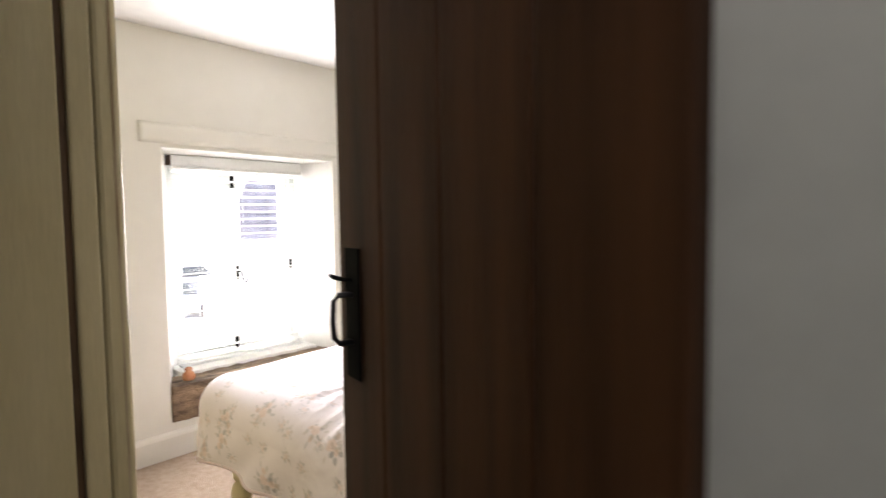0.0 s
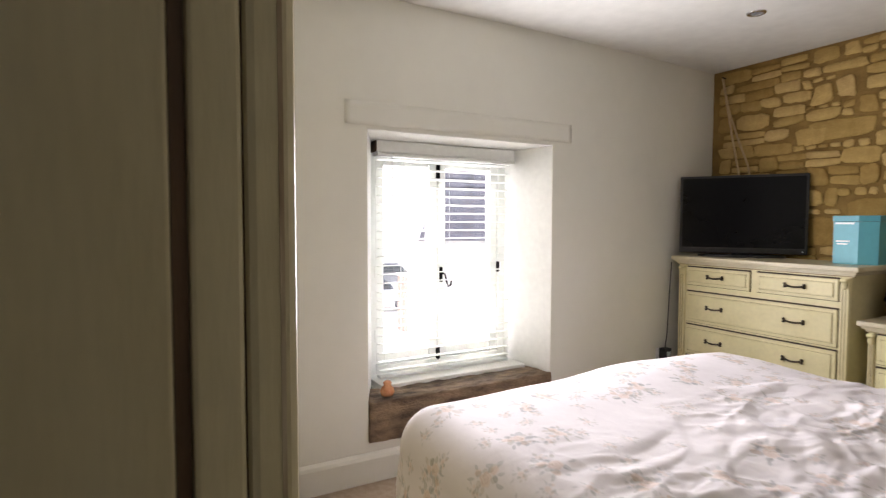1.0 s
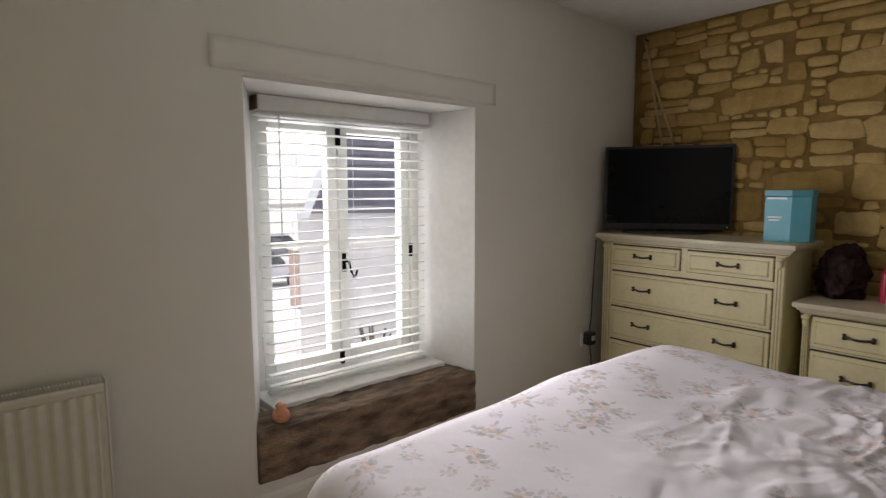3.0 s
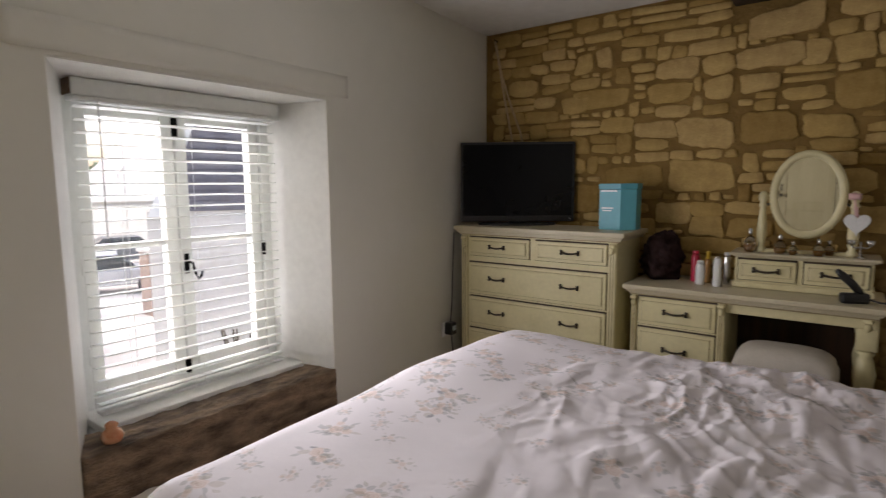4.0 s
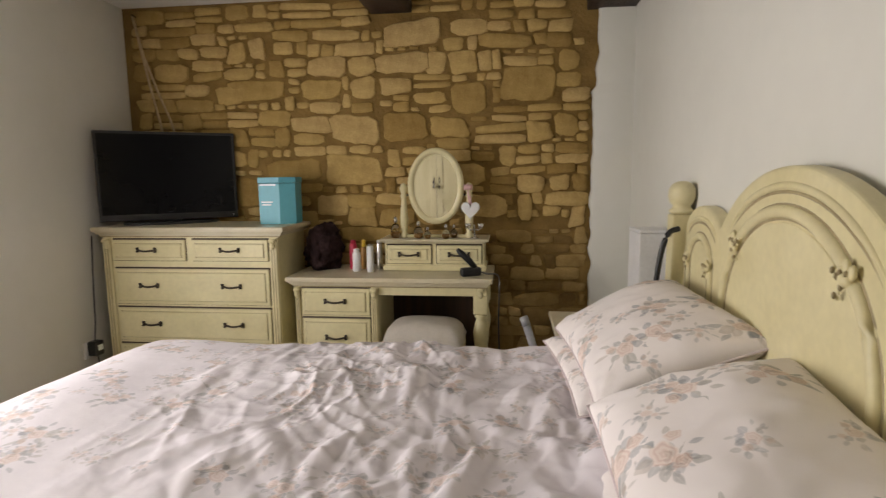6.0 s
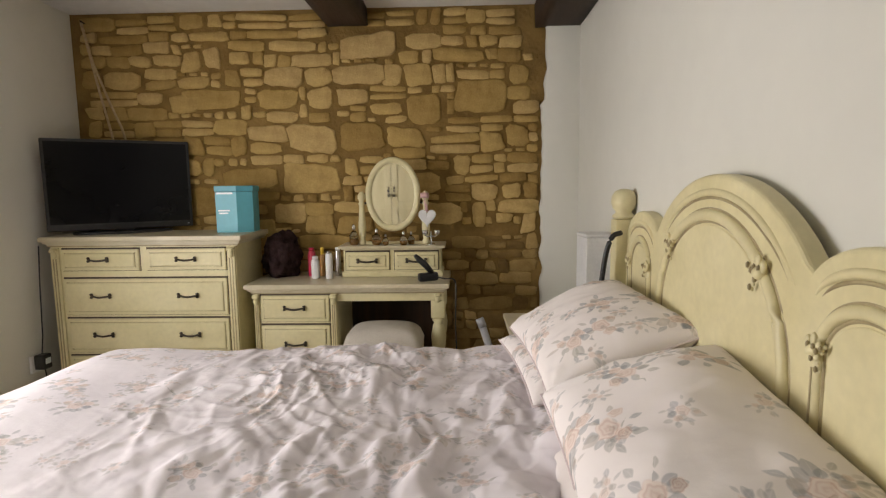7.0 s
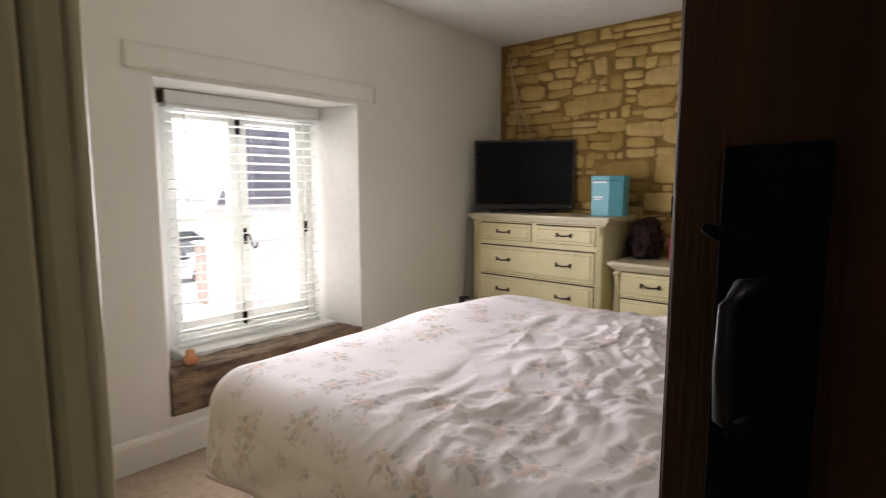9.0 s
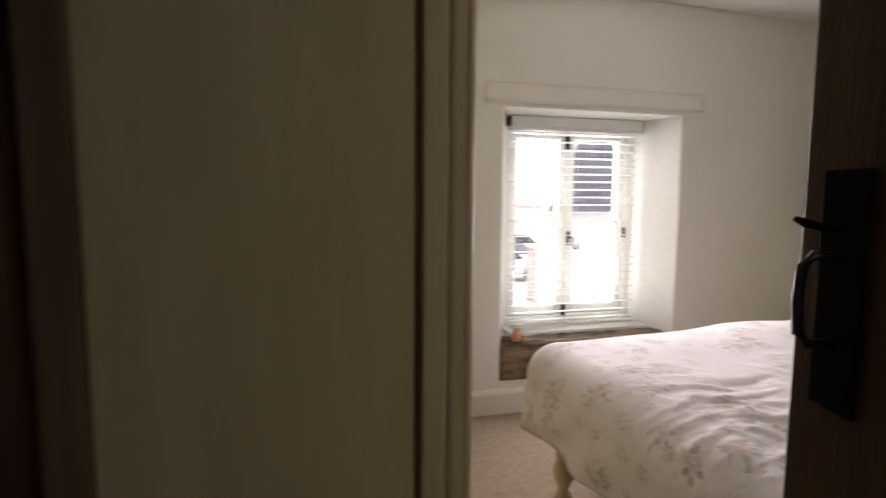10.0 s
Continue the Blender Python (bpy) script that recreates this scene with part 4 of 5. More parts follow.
def plush_bag():
    """Soft dark heap between the chest and the dressing table."""
    bm = bmesh.new()
    bmesh.ops.create_icosphere(bm, subdivisions=5, radius=1)
    for v in bm.verts:
        p = v.co.copy()
        d = 1 + 0.30 * noise.noise(p * 2.0 + Vector((3, 0, 0))) + 0.12 * noise.noise(p * 6.0) + 0.05 * noise.noise(p * 16.0)
        v.co = Vector((p.x * 0.108 * d, p.y * 0.12 * d, max(-0.118, p.z * 0.14 * d - 0.004)))
    ob = put("soft_bag", bm, PLUSH, None, "", True)
    ob.location = (1.185, 3.31, 0.888)
    return tagged(ob, "dark brown plush bag slumped on the dressing table", "bag")


plush_bag()


def cord_loop():
    c = thing("hanging_cord", (0, YN - 0.03, 0), "thin natural rope hanging in a loop on the stone wall", "cord")
    part("rope", sweep([(0.012, 0, 2.25), (0.05, -0.012, 2.10), (0.10, -0.015, 1.85), (0.15, -0.015, 1.62), (0.175, -0.01, 1.45)], 0.0065, 6), ROPE, c, "", True)
    part("rope", sweep([(0.012, 0.003, 2.25), (0.07, -0.008, 2.02), (0.15, -0.012, 1.80), (0.215, -0.012, 1.64), (0.26, -0.01, 1.45)], 0.0065, 6), ROPE, c, "", True)
    part("nail", sweep([(0.012, 0.035, 2.255), (0.012, -0.01, 2.26)], 0.004, 6), BLACKIRON, c)


cord_loop()


def adaptor():
    a = thing("plug_adaptor", (-0.018, 2.95, 0.37), "black plug adaptor in a wall socket beside the chest", "plug")
    part("socket", box(-0.019, -0.005, -0.045, 0.045, -0.045, 0.045, 0.003), WHITEP, a)
    part("plug_body", box(-0.006, 0.05, -0.03, 0.03, -0.03, 0.05, 0.008), BLACKPLASTIC, a)
    part("label", box(0.0505, 0.052, -0.018, 0.018, 0.0, 0.03), SILVER, a)
    part("cable", sweep([(0.02, 0, 0.05), (0.025, 0.01, 0.15), (0.012, 0.04, 0.4), (0.01, 0.06, 0.62)], 0.0035, 6), BLACKPLASTIC, a, "", True)
    part("cable", sweep([(0.02, 0.01, -0.03), (0.03, 0.015, -0.15), (0.02, 0.02, -0.30), (0.025, 0.03, -0.36)], 0.0035, 6), BLACKPLASTIC, a, "", True)


adaptor()


# ---- bed ----
BX0, BX1, BYC = 0.86, 2.865, 1.625


HYC = 1.63
HW = 0.772
SIDE = 0.582


def oval(cy, half, z0, rise, lo, hi, n):
    """Points on an oval arch from the angle lo to hi, in degrees; 180 is its far foot."""
    return [(cy + half * math.cos(radians(lo + (hi - lo) * k / n)), z0 + rise * math.sin(radians(lo + (hi - lo) * k / n))) for k in range(n + 1)]


def arch_outline(base=0.30):
    """Three-arched top edge of the headboard, over y and z: a tall middle arch between two small ones."""
    side = lambda sgn: oval(HYC + sgn * SIDE, 0.19, 1.049, 0.128, 180, 0, 22)
    middle = oval(HYC, 0.50, 0.885, 0.413, 180, 0, 60)
    top = {}
    for y, z in side(-1) + middle + side(1):
        if abs(y - HYC) <= 0.418 and (y, z) in middle or abs(y - HYC) > 0.418 and (y, z) not in middle:
            top[y] = z
    pts = [(HYC - HW, base)] + sorted(top.items()) + [(HYC + HW, base)]
    return pts


def bed():
    b = thing("bed", (BX0, BYC, 0), "cream painted double bed with a three-arched carved headboard", "bed")
    L = lambda pts, x: [(x - BX0, y - BYC, z) for y, z in pts]
    out = [(y - BYC, z) for y, z in arch_outline()]
    hb = part("headboard", prism(out, "x", BX1 - BX0 + 0.004, BX1 - BX0 + 0.053, 0.010, 3), CREAM, b, "three-arched headboard")
    hp = Vector((BX1 - BX0, HYC - BYC, 0))
    hb.matrix_local = Matrix.Translation(hp + Vector((-0.009, 0, 0))) @ Matrix.Rotation(radians(-1.5), 4, "Z") @ Matrix.Translation(-hp)
    fx = BX1 + 0.003
    # shallow bead under the top edge of each arch, dying into the board at both ends
    for cy, half, z0, rise, w, lo, hi in ((HYC, 0.442, 0.885, 0.368, 0.010, 148, 38), (HYC - SIDE, 0.155, 1.045, 0.090, 0.010, 172, 20), (HYC + SIDE, 0.155, 1.045, 0.090, 0.009, 172, 12)):
        pts = oval(cy, half, z0, rise, lo, hi, 30)
        fade = [min(1.0, 0.25 + 4.0 * min(k, 30 - k) / 30) for k in range(31)]
        part("arch_moulding", sweep(L(pts, fx + 0.003), w, 8, taper=fade), CREAM, hb, "", True)
        part("arch_groove", sweep(L(oval(cy, half - 0.015, z0, rise - 0.014, lo, hi, 30), fx + 0.0025), 0.0045, 6, taper=fade), GLAZE, hb, "brown glazed groove", True)
    # panels framed by a round moulding: an oval in the middle, small arches on straight columns beside it
    for cy, half, z0, rise, w, cap_a, foot in ((HYC, 0.36, 0.87, 0.325, 0.0150, 42, 0.62), (HYC - SIDE, 0.122, 0.975, 0.100, 0.0125, 4, 0.62), (HYC + SIDE, 0.112, 0.975, 0.100, 0.0115, 4, 0.62)):
        run = lambda d: [(cy + half + d, foot)] + oval(cy, half + d, z0, rise + d, 0, 180, 40) + [(cy - half - d, foot)]
        part("panel_frame", sweep(L(run(0), fx), w, 10), CREAM, hb, "round-moulded arch frame", True)
        part("panel_groove", sweep(L(run(-w - 0.001), fx + 0.003), 0.0055, 6), GLAZE, hb, "brown glazed groove", True)
        part("panel_groove", sweep(L(run(w + 0.001), fx + 0.004), 0.005, 6), GLAZE, hb, "brown glazed groove", True)
        part("panel", prism([(y - BYC, z) for y, z in run(-w - 0.010)], "x", fx - BX0 - 0.002, fx - BX0 + 0.01, 0.004), CREAM, hb)
        for sy in (-1, 1):
            a = radians(cap_a if sy > 0 else 180 - cap_a)
            cyy, cz = cy + half * math.cos(a), z0 + rise * math.sin(a)
            carved = bmesh.new()
            hollow = bmesh.new()
            k = w / 0.0150
            place = lambda dy, dz, dx=0.0: Matrix.Translation((fx - BX0 - 0.012 + dx, cyy - BYC - sy * dy * k, cz + dz * k))
            # acanthus leaf: a bound collar, three curling lobes and a small trail of buds
            for dy, dz, rr, tall in ((0.0, 0.0, 0.0185, 0.75), (-0.017, 0.016, 0.009, 1.7), (0.002, 0.024, 0.009, 1.9), (0.018, 0.013, 0.008, 1.5), (0.014, -0.010, 0.008, 1.2), (0.030, 0.006, 0.006, 1.3),
                                     (0.040, 0.018, 0.0045, 1.0), (0.026, -0.038, 0.0045, 1.2), (0.020, -0.026, 0.004, 1.0)):
                bmesh.ops.create_icosphere(carved, subdivisions=2, radius=rr * k, matrix=place(dy, dz) @ Matrix.Diagonal((0.75, 1, tall, 1)))
            for dy, dz in ((-0.008, 0.012), (0.011, 0.012), (0.022, 0.004), (0.006, -0.014), (0.036, 0.013), (0.024, -0.033)):
                bmesh.ops.create_icosphere(hollow, subdivisions=1, radius=0.0062 * k, matrix=place(dy, dz, -0.006) @ Matrix.Diagonal((0.8, 0.6, 1.3, 1)))
            part("carved_leaf", carved, CREAM, hb, "carved leaf capital", True)
            part("carved_hollow", hollow, GLAZE, hb, "brown glazed hollows", True)
            if half < 0.2:
                part("column_flute", box(fx - BX0 - w - 0.001, fx - BX0 - w + 0.004, cyy - BYC - 0.002, cyy - BYC + 0.002, foot, cz - 0.03), GLAZE, hb)
    for sy in (-1, 1):
        py = (2.428 if sy > 0 else 0.832) - BYC
        po = box(BX1 - BX0 - 0.03, BX1 - BX0 + 0.05, py - 0.036, py + 0.036, 0.0, 1.135, 0.006)
        post = part("bedpost", po, CREAM, b, "square bedpost with a ball finial")
        part("finial", lathe([(0.035, 1.136), (0.044, 1.143), (0.044, 1.150), (0.034, 1.157), (0.031, 1.166), (0.042, 1.178), (0.049, 1.200), (0.047, 1.225), (0.036, 1.245), (0.016, 1.255), (0.003, 1.256)], 20, (BX1 - BX0 + 0.01, py, 0)), CREAM, post, "turned ball finial", True)
    for sy in (-1, 1):
        part("side_rail", box(0.02, BX1 - BX0, sy * 0.76 - 0.016, sy * 0.76 + 0.016, 0.26, 0.40, 0.006), CREAM, b)
    part("foot_rail", box(0.0, 0.04, -0.75, 0.75, 0.26, 0.42, 0.006), CREAM, b)
    for sy in (-1, 1):
        fp = lathe([(0.028, 0), (0.034, 0.01), (0.022, 0.03), (0.028, 0.05), (0.042, 0.08), (0.046, 0.11), (0.036, 0.145), (0.024, 0.16), (0.034, 0.172), (0.036, 0.20)], 20, (0.0, 0.77 if sy > 0 else -0.825, 0))
        fy = 0.77 if sy > 0 else -0.80
        box(-0.035, 0.04, fy - 0.06, fy + 0.06, 0.2, 0.43, 0.006, bm=fp)
        part("foot_post", fp, CREAM, b, "turned bun foot", True)
    part("slat_base", box(0.04, BX1 - BX0 - 0.02, -0.74, 0.74, 0.28, 0.34, 0.004), DARKOAK, b)


bed()
mt = box(-0.97, 0.97, -0.735, 0.735, 0, 0.265, 0.05, 4)
mt_ob = tagged(put("mattress", mt, SHEET, None, "", True), "mattress in a plain blush pink fitted sheet on the bed", "mattress")
mt_ob.location = (1.875, BYC, 0.341)


FOLDS = [(0.25, 8, 2.0, 0.060, 2.0), (-0.35, 12, 3.0, 0.048, 5.0), (0.75, 11, 3.0, 0.026, 8.0), (-1.2, 10, 3.0, 0.020, 11.0), (0.1, 23, 5, 0.018, 14.0), (-0.8, 29, 8, 0.010, 17.0)]


CREASES = [(0.35, 7, 2.6, 0.011, 41.0), (-0.5, 10, 4.0, 0.009, 44.0), (1.3, 9, 3.5, 0.008, 47.0), (-0.1, 19, 8, 0.006, 50.0)]


def duvet():
    xi0, xi1, yi0, yi1, top = 0.855, 2.46, 0.785, 2.28, 0.650
    r, rh = 0.15, 0.05
    hang = 0.42
    bm = bmesh.new()
    nu, nv = 340, 340
    a0, a1 = xi0 - hang, xi1 + 0.12
    b0, b1 = yi0 - hang, yi1 + 0.42
    rows = []
    for i in range(nu + 1):
        row = []
        for j in range(nv + 1):
            a, b = a0 + (a1 - a0) * i / nu, b0 + (b1 - b0) * j / nv
            dx = min(0, a - xi0) if a < xi0 else max(0, a - xi1)
            dy = min(0, b - yi0) if b < yi0 else max(0, b - yi1)
            head = a > xi1
            # corners hang as soft cones
            d = math.hypot(dx, dy)
            p = Vector((a - dx, b - dy, top))
            rr = rh if head and abs(dy) < 0.02 else r
            nrm = Vector((0, 0, 1))
            if d > 1e-6:
                u = Vector((dx / d, dy / d, 0))
                dd = d if not (dx and dy) else min(d, hang + 0.06)
                th = min(dd / rr, math.pi / 2)
                down = max(0.0, dd - rr * math.pi / 2)
                flare = 0.02 * math.sin((a - b) * 16 + 2 * noise.noise(Vector((a * 3, b * 3, 5)))) * min(1, down / 0.15)
                p = p + u * (rr * math.sin(th) + flare + 0.05 * down) - Vector((0, 0, rr * (1 - math.cos(th)) + down * 0.97))
                nrm = (u * math.sin(th) + Vector((0, 0, math.cos(th)))).normalized()
            # folds: separate long humps in three directions, crowded in patches, calmer near the foot
            w = Vector((a + 0.05 * noise.noise(Vector((a * 4, b * 4, 1))), b + 0.05 * noise.noise(Vector((a * 4, b * 4, 9))), 0))
            calm = (0.05 + 0.95 * min(1, max(0, (a - 1.16) / 0.5))) * max(0.35, 1 - d / 0.2) * (0.6 + 0.4 * min(1, max(0, (b - 0.8) / 0.35)))
            hgt = 0.014 * noise.noise(Vector((a * 2.6, b * 2.6, 4.0))) - 0.012
            fold = 0.0
            for ang, fx, fy, amp, seed in FOLDS:
                ca, sa = math.cos(ang), math.sin(ang)
                m = noise.noise(Vector((a * 2.3, b * 2.3, 20 + seed)))
                q = Vector(((w.x * ca + w.y * sa) * fx, (w.y * ca - w.x * sa) * fy, seed))
                fold += amp * max(0.0, noise.noise(q) - 0.02) ** 0.85 * min(1.0, max(0.12, 0.45 + 1.5 * m))
            far = 1 - abs(b - yi1 + 0.02) / 0.30
            hgt += calm * fold * (1 - 0.6 * max(0.0, far))
            # plump foot end
            p.z += 0.042 * math.exp(-((a - xi0 - 0.06) / 0.28) ** 2 - ((b - 1.68) / 0.40) ** 2) * min(1.0, max(0.0, 1 - d / 0.28))
            # sharp creases between the folds, and fine crumpling where the cloth was slept in
            slept = calm * min(1.0, max(0.0, 0.55 + 1.4 * noise.noise(Vector((a * 2.1, b * 2.1, 31.0)))))
            for ang, fx, fy, amp, seed in CREASES:
                ca, sa = math.cos(ang), math.sin(ang)
                q = Vector(((w.x * ca + w.y * sa) * fx, (w.y * ca - w.x * sa) * fy, seed))
                hgt += amp * slept * max(0.0, 1 - 3.2 * abs(noise.noise(q))) ** 2
            hgt += 0.0025 * slept * noise.noise(Vector((w.x * 38, w.y * 38, 6.0)))
            if far > 0:
                hgt += 0.018 * far * calm * max(0.0, noise.noise(Vector((a * 21, b * 4 - a * 3, 3))))
            row.append(bm.verts.new(p + nrm * hgt))
        rows.append(row)
    for x, y in zip(rows, rows[1:]):
        for j in range(nv):
            bm.faces.new((x[j], x[j + 1], y[j + 1], y[j]))
    hem = [v.co.copy() for v in [r[0] for r in rows[::-1]] + rows[0][1:] + []]
    ob = put("duvet", bm, FLORAL, None, "", True)
    lay_print(ob, [(a0 + (a1 - a0) * i / nu, b0 + (b1 - b0) * j / nv) for i in range(nu + 1) for j in range(nv + 1)])
    part("hem", sweep(hem[::2], 0.007, 6), SHEET, ob, "stitched hem of the duvet cover", True)
    sol = ob.modifiers.new("thickness", "SOLIDIFY")
    sol.thickness, sol.offset = 0.018, -1
    return tagged(ob, "blush floral duvet, creased, hanging over the bed's sides", "duvet")


duvet()


def pillow(loc, rot, w, d, h, seed, label):
    """Stuffed pillowcase: pointed corners, sides drawn in, gathers running in from the corners."""
    bm = bmesh.new()
    n = 64
    for sgn in (1, -1):
        rows = []
        for i in range(n + 1):
            row = []
            for j in range(n + 1):
                u, v = 2 * i / n - 1, 2 * j / n - 1
                x = u * w / 2 * (1 - 0.075 * (1 - v * v))
                y = v * d / 2 * (1 - 0.055 * (1 - u * u))
                f = max(0.0, (1 - u * u) * (1 - v * v)) ** 0.44
                z = sgn * h / 2 * f
                gather = 0.0
                for cu in (-1, 1):
                    for cv in (-1, 1):
                        du, dv = (u - cu) * w / 2, (v - cv) * d / 2
                        far = math.hypot(du, dv)
                        gather += math.sin(math.atan2(dv, du) * 11 + seed * (2 + cu + 2 * cv)) * math.exp(-far / 0.085)
                q = Vector((x * 6 + seed, y * 6, sgn))
                r = Vector((x * 13 + seed, y * 21, sgn * 2))
                z += min(1.0, f * 2.2) * (0.0065 * gather + 0.020 * noise.noise(q) * f + 0.010 * max(0.0, noise.noise(r)))
                row.append(bm.verts.new((x, y, z)))
            rows.append(row)
        for a, b in zip(rows, rows[1:]):
            for j in range(n):
                bm.faces.new((a[j], a[j + 1], b[j + 1], b[j]) if sgn > 0 else (a[j], b[j], b[j + 1], a[j + 1]))
    bmesh.ops.remove_doubles(bm, verts=bm.verts, dist=0.0008)
    ob = put("pillow", bm, FLORAL_PILLOW, None, "", True)
    lay_print(ob, [(v.co.x + seed * 0.37, v.co.y + seed * 0.61 + (0 if v.co.z >= 0 else 1.7)) for v in ob.data.vertices])
    ob.matrix_world = pose(*loc, *rot)
    rim = []
    for k in range(4 * 16):
        e, f = divmod(k, 16)
        t = 2 * f / 16 - 1
        u, v = ((1, t), (-t, 1), (-1, -t), (t, -1))[e]
        rim.append((u * w / 2 * (1 - 0.075 * (1 - v * v)), v * d / 2 * (1 - 0.055 * (1 - u * u)), 0.0))
    part("seam", sweep(rim, 0.0035, 6, closed=True), SHEET, ob, "stitched pink seam", True)
    return tagged(ob, label, "pillow", "pillows on the bed")


pillow((2.62, 2.02, 0.69), (0, -6, 4), 0.46, 0.66, 0.13, 5.0, "lower pink floral pillow lying by the headboard")
pillow((2.65, 2.00, 0.795), (2, -22, 3), 0.47, 0.69, 0.20, 1.0, "blush floral pillow propped against the headboard")
pillow((2.62, 1.20, 0.675), (0, -6, -3), 0.46, 0.66, 0.12, 8.0, "lower pink floral pillow under another")
pillow((2.645, 1.235, 0.755), (7, -17, -3), 0.47, 0.72, 0.235, 3.0, "blush floral pillow in front, stacked against the headboard")


def bedside_table():
    t = thing("bedside_table", (2.66, 2.70, 0), "cream painted bedside table beside the bed", "bedside table")
    moulded_top(t, -0.23, 0.24, -0.20, 0.20, 0.60, 0.64)
    part("body", box(-0.2, 0.22, -0.17, 0.19, 0.06, 0.60, 0.004), CREAM, t)
    part("plinth", box(-0.21, 0.225, -0.18, 0.195, 0.0, 0.07, 0.006), CREAM, t)
    for z0, z1 in ((0.40, 0.57), (0.12, 0.38)):
        drawer(t, -0.17, 0.19, z0, z1, -0.17, [(0.01, (z0 + z1) / 2)])


bedside_table()
wb = thing("white_box", (2.842, 2.69, 0.64), "plain white upright box on the bedside table", "box", "", 3)
part("body", box(-0.07, 0.07, -0.06, 0.10, 0, 0.40, 0.004), WHITEP, wb)
part("lid", box(-0.072, 0.072, -0.062, 0.102, 0.401, 0.415, 0.004), WHITEP, wb)
pf = thing("photo_frame", (2.70, 2.58, 0.64), "small white picture frame leaning on the bedside table", "picture frame", "", -12)
part("frame", box(-0.05, 0.05, -0.006, 0.006, 0, 0.13, 0.003), WHITEP, pf).matrix_local = pose(0, 0, 0, -12, 0, 0)
part("picture", box(-0.036, 0.036, -0.009, -0.0065, 0.018, 0.112), GREYP, pf, "dark blurred print").matrix_local = pose(0, 0, 0, -12, 0, 0)
st = thing("strap", (2.826, 2.372, 0), "black strap hanging over the bedpost", "strap")
part("band", sweep(bend([(0.025, 0.0, 1.085), (-0.012, -0.012, 1.07), (-0.036, -0.012, 1.00), (-0.050, 0.0, 0.86), (-0.055, 0.01, 0.74), (-0.055, 0.01, 0.66)]), 0.0105, 8), BLACKPLASTIC, st, "", True)
fl = thing("grey_lever", (2.36, 2.68, 0), "slim grey plastic pole leaning beside the bed", "pole")
part("pole", sweep([(0.06, -0.05, 0.0), (0.03, -0.02, 0.40), (-0.04, 0.02, 0.62)], 0.018, 10), GREYP, fl, "", True)
part("pole_tip", sweep([(-0.04, 0.02, 0.621), (-0.055, 0.028, 0.66)], 0.02, 10), GREYP, fl, "", True)


# ---- by the wardrobe ----
def radiator():
    r = thing("radiator", (0.0, 0.04, 0.14), "cream enamelled panel radiator under a plain wall", "radiator")
    L = 0.33
    n = 9
    bm = bmesh.new()
    m = n * 6
    pts = []
    for k in range(m + 1):
        y = L * k / m
        ph = (k % 6) / 6
        d = 0.068 + 0.010 * (0.5 - 0.5 * math.cos(2 * math.pi * ph)) if 0.02 < y < L - 0.02 else 0.068
        pts.append((d, y))
    outline = [(0.05, 0.0)] + pts + [(0.05, L)]
    prism(outline, "z", 0.03, 0.55, bm=bm)
    part("panel", bm, RADIATOR, r, "fluted steel front")
    part("rim", box(0.046, 0.071, 0, L, 0.55, 0.575, 0.004), RADIATOR, r)
    part("rim", box(0.046, 0.071, 0, L, 0.0, 0.031, 0.004), RADIATOR, r)
    g = bmesh.new()
    for k in range(34):
        box(0.024, 0.045, 0.004 + k * 0.0095, 0.008 + k * 0.0095, 0.560, 0.588, bm=g)
    part("grille", g, RADIATOR, r)
    part("side_cover", box(0.022, 0.073, L + 0.0005, L + 0.006, 0.0, 0.592, 0.002), RADIATOR, r)
    part("bracket", box(0.001, 0.03, 0.05, 0.08, 0.1, 0.5), RADIATOR, r)


radiator()


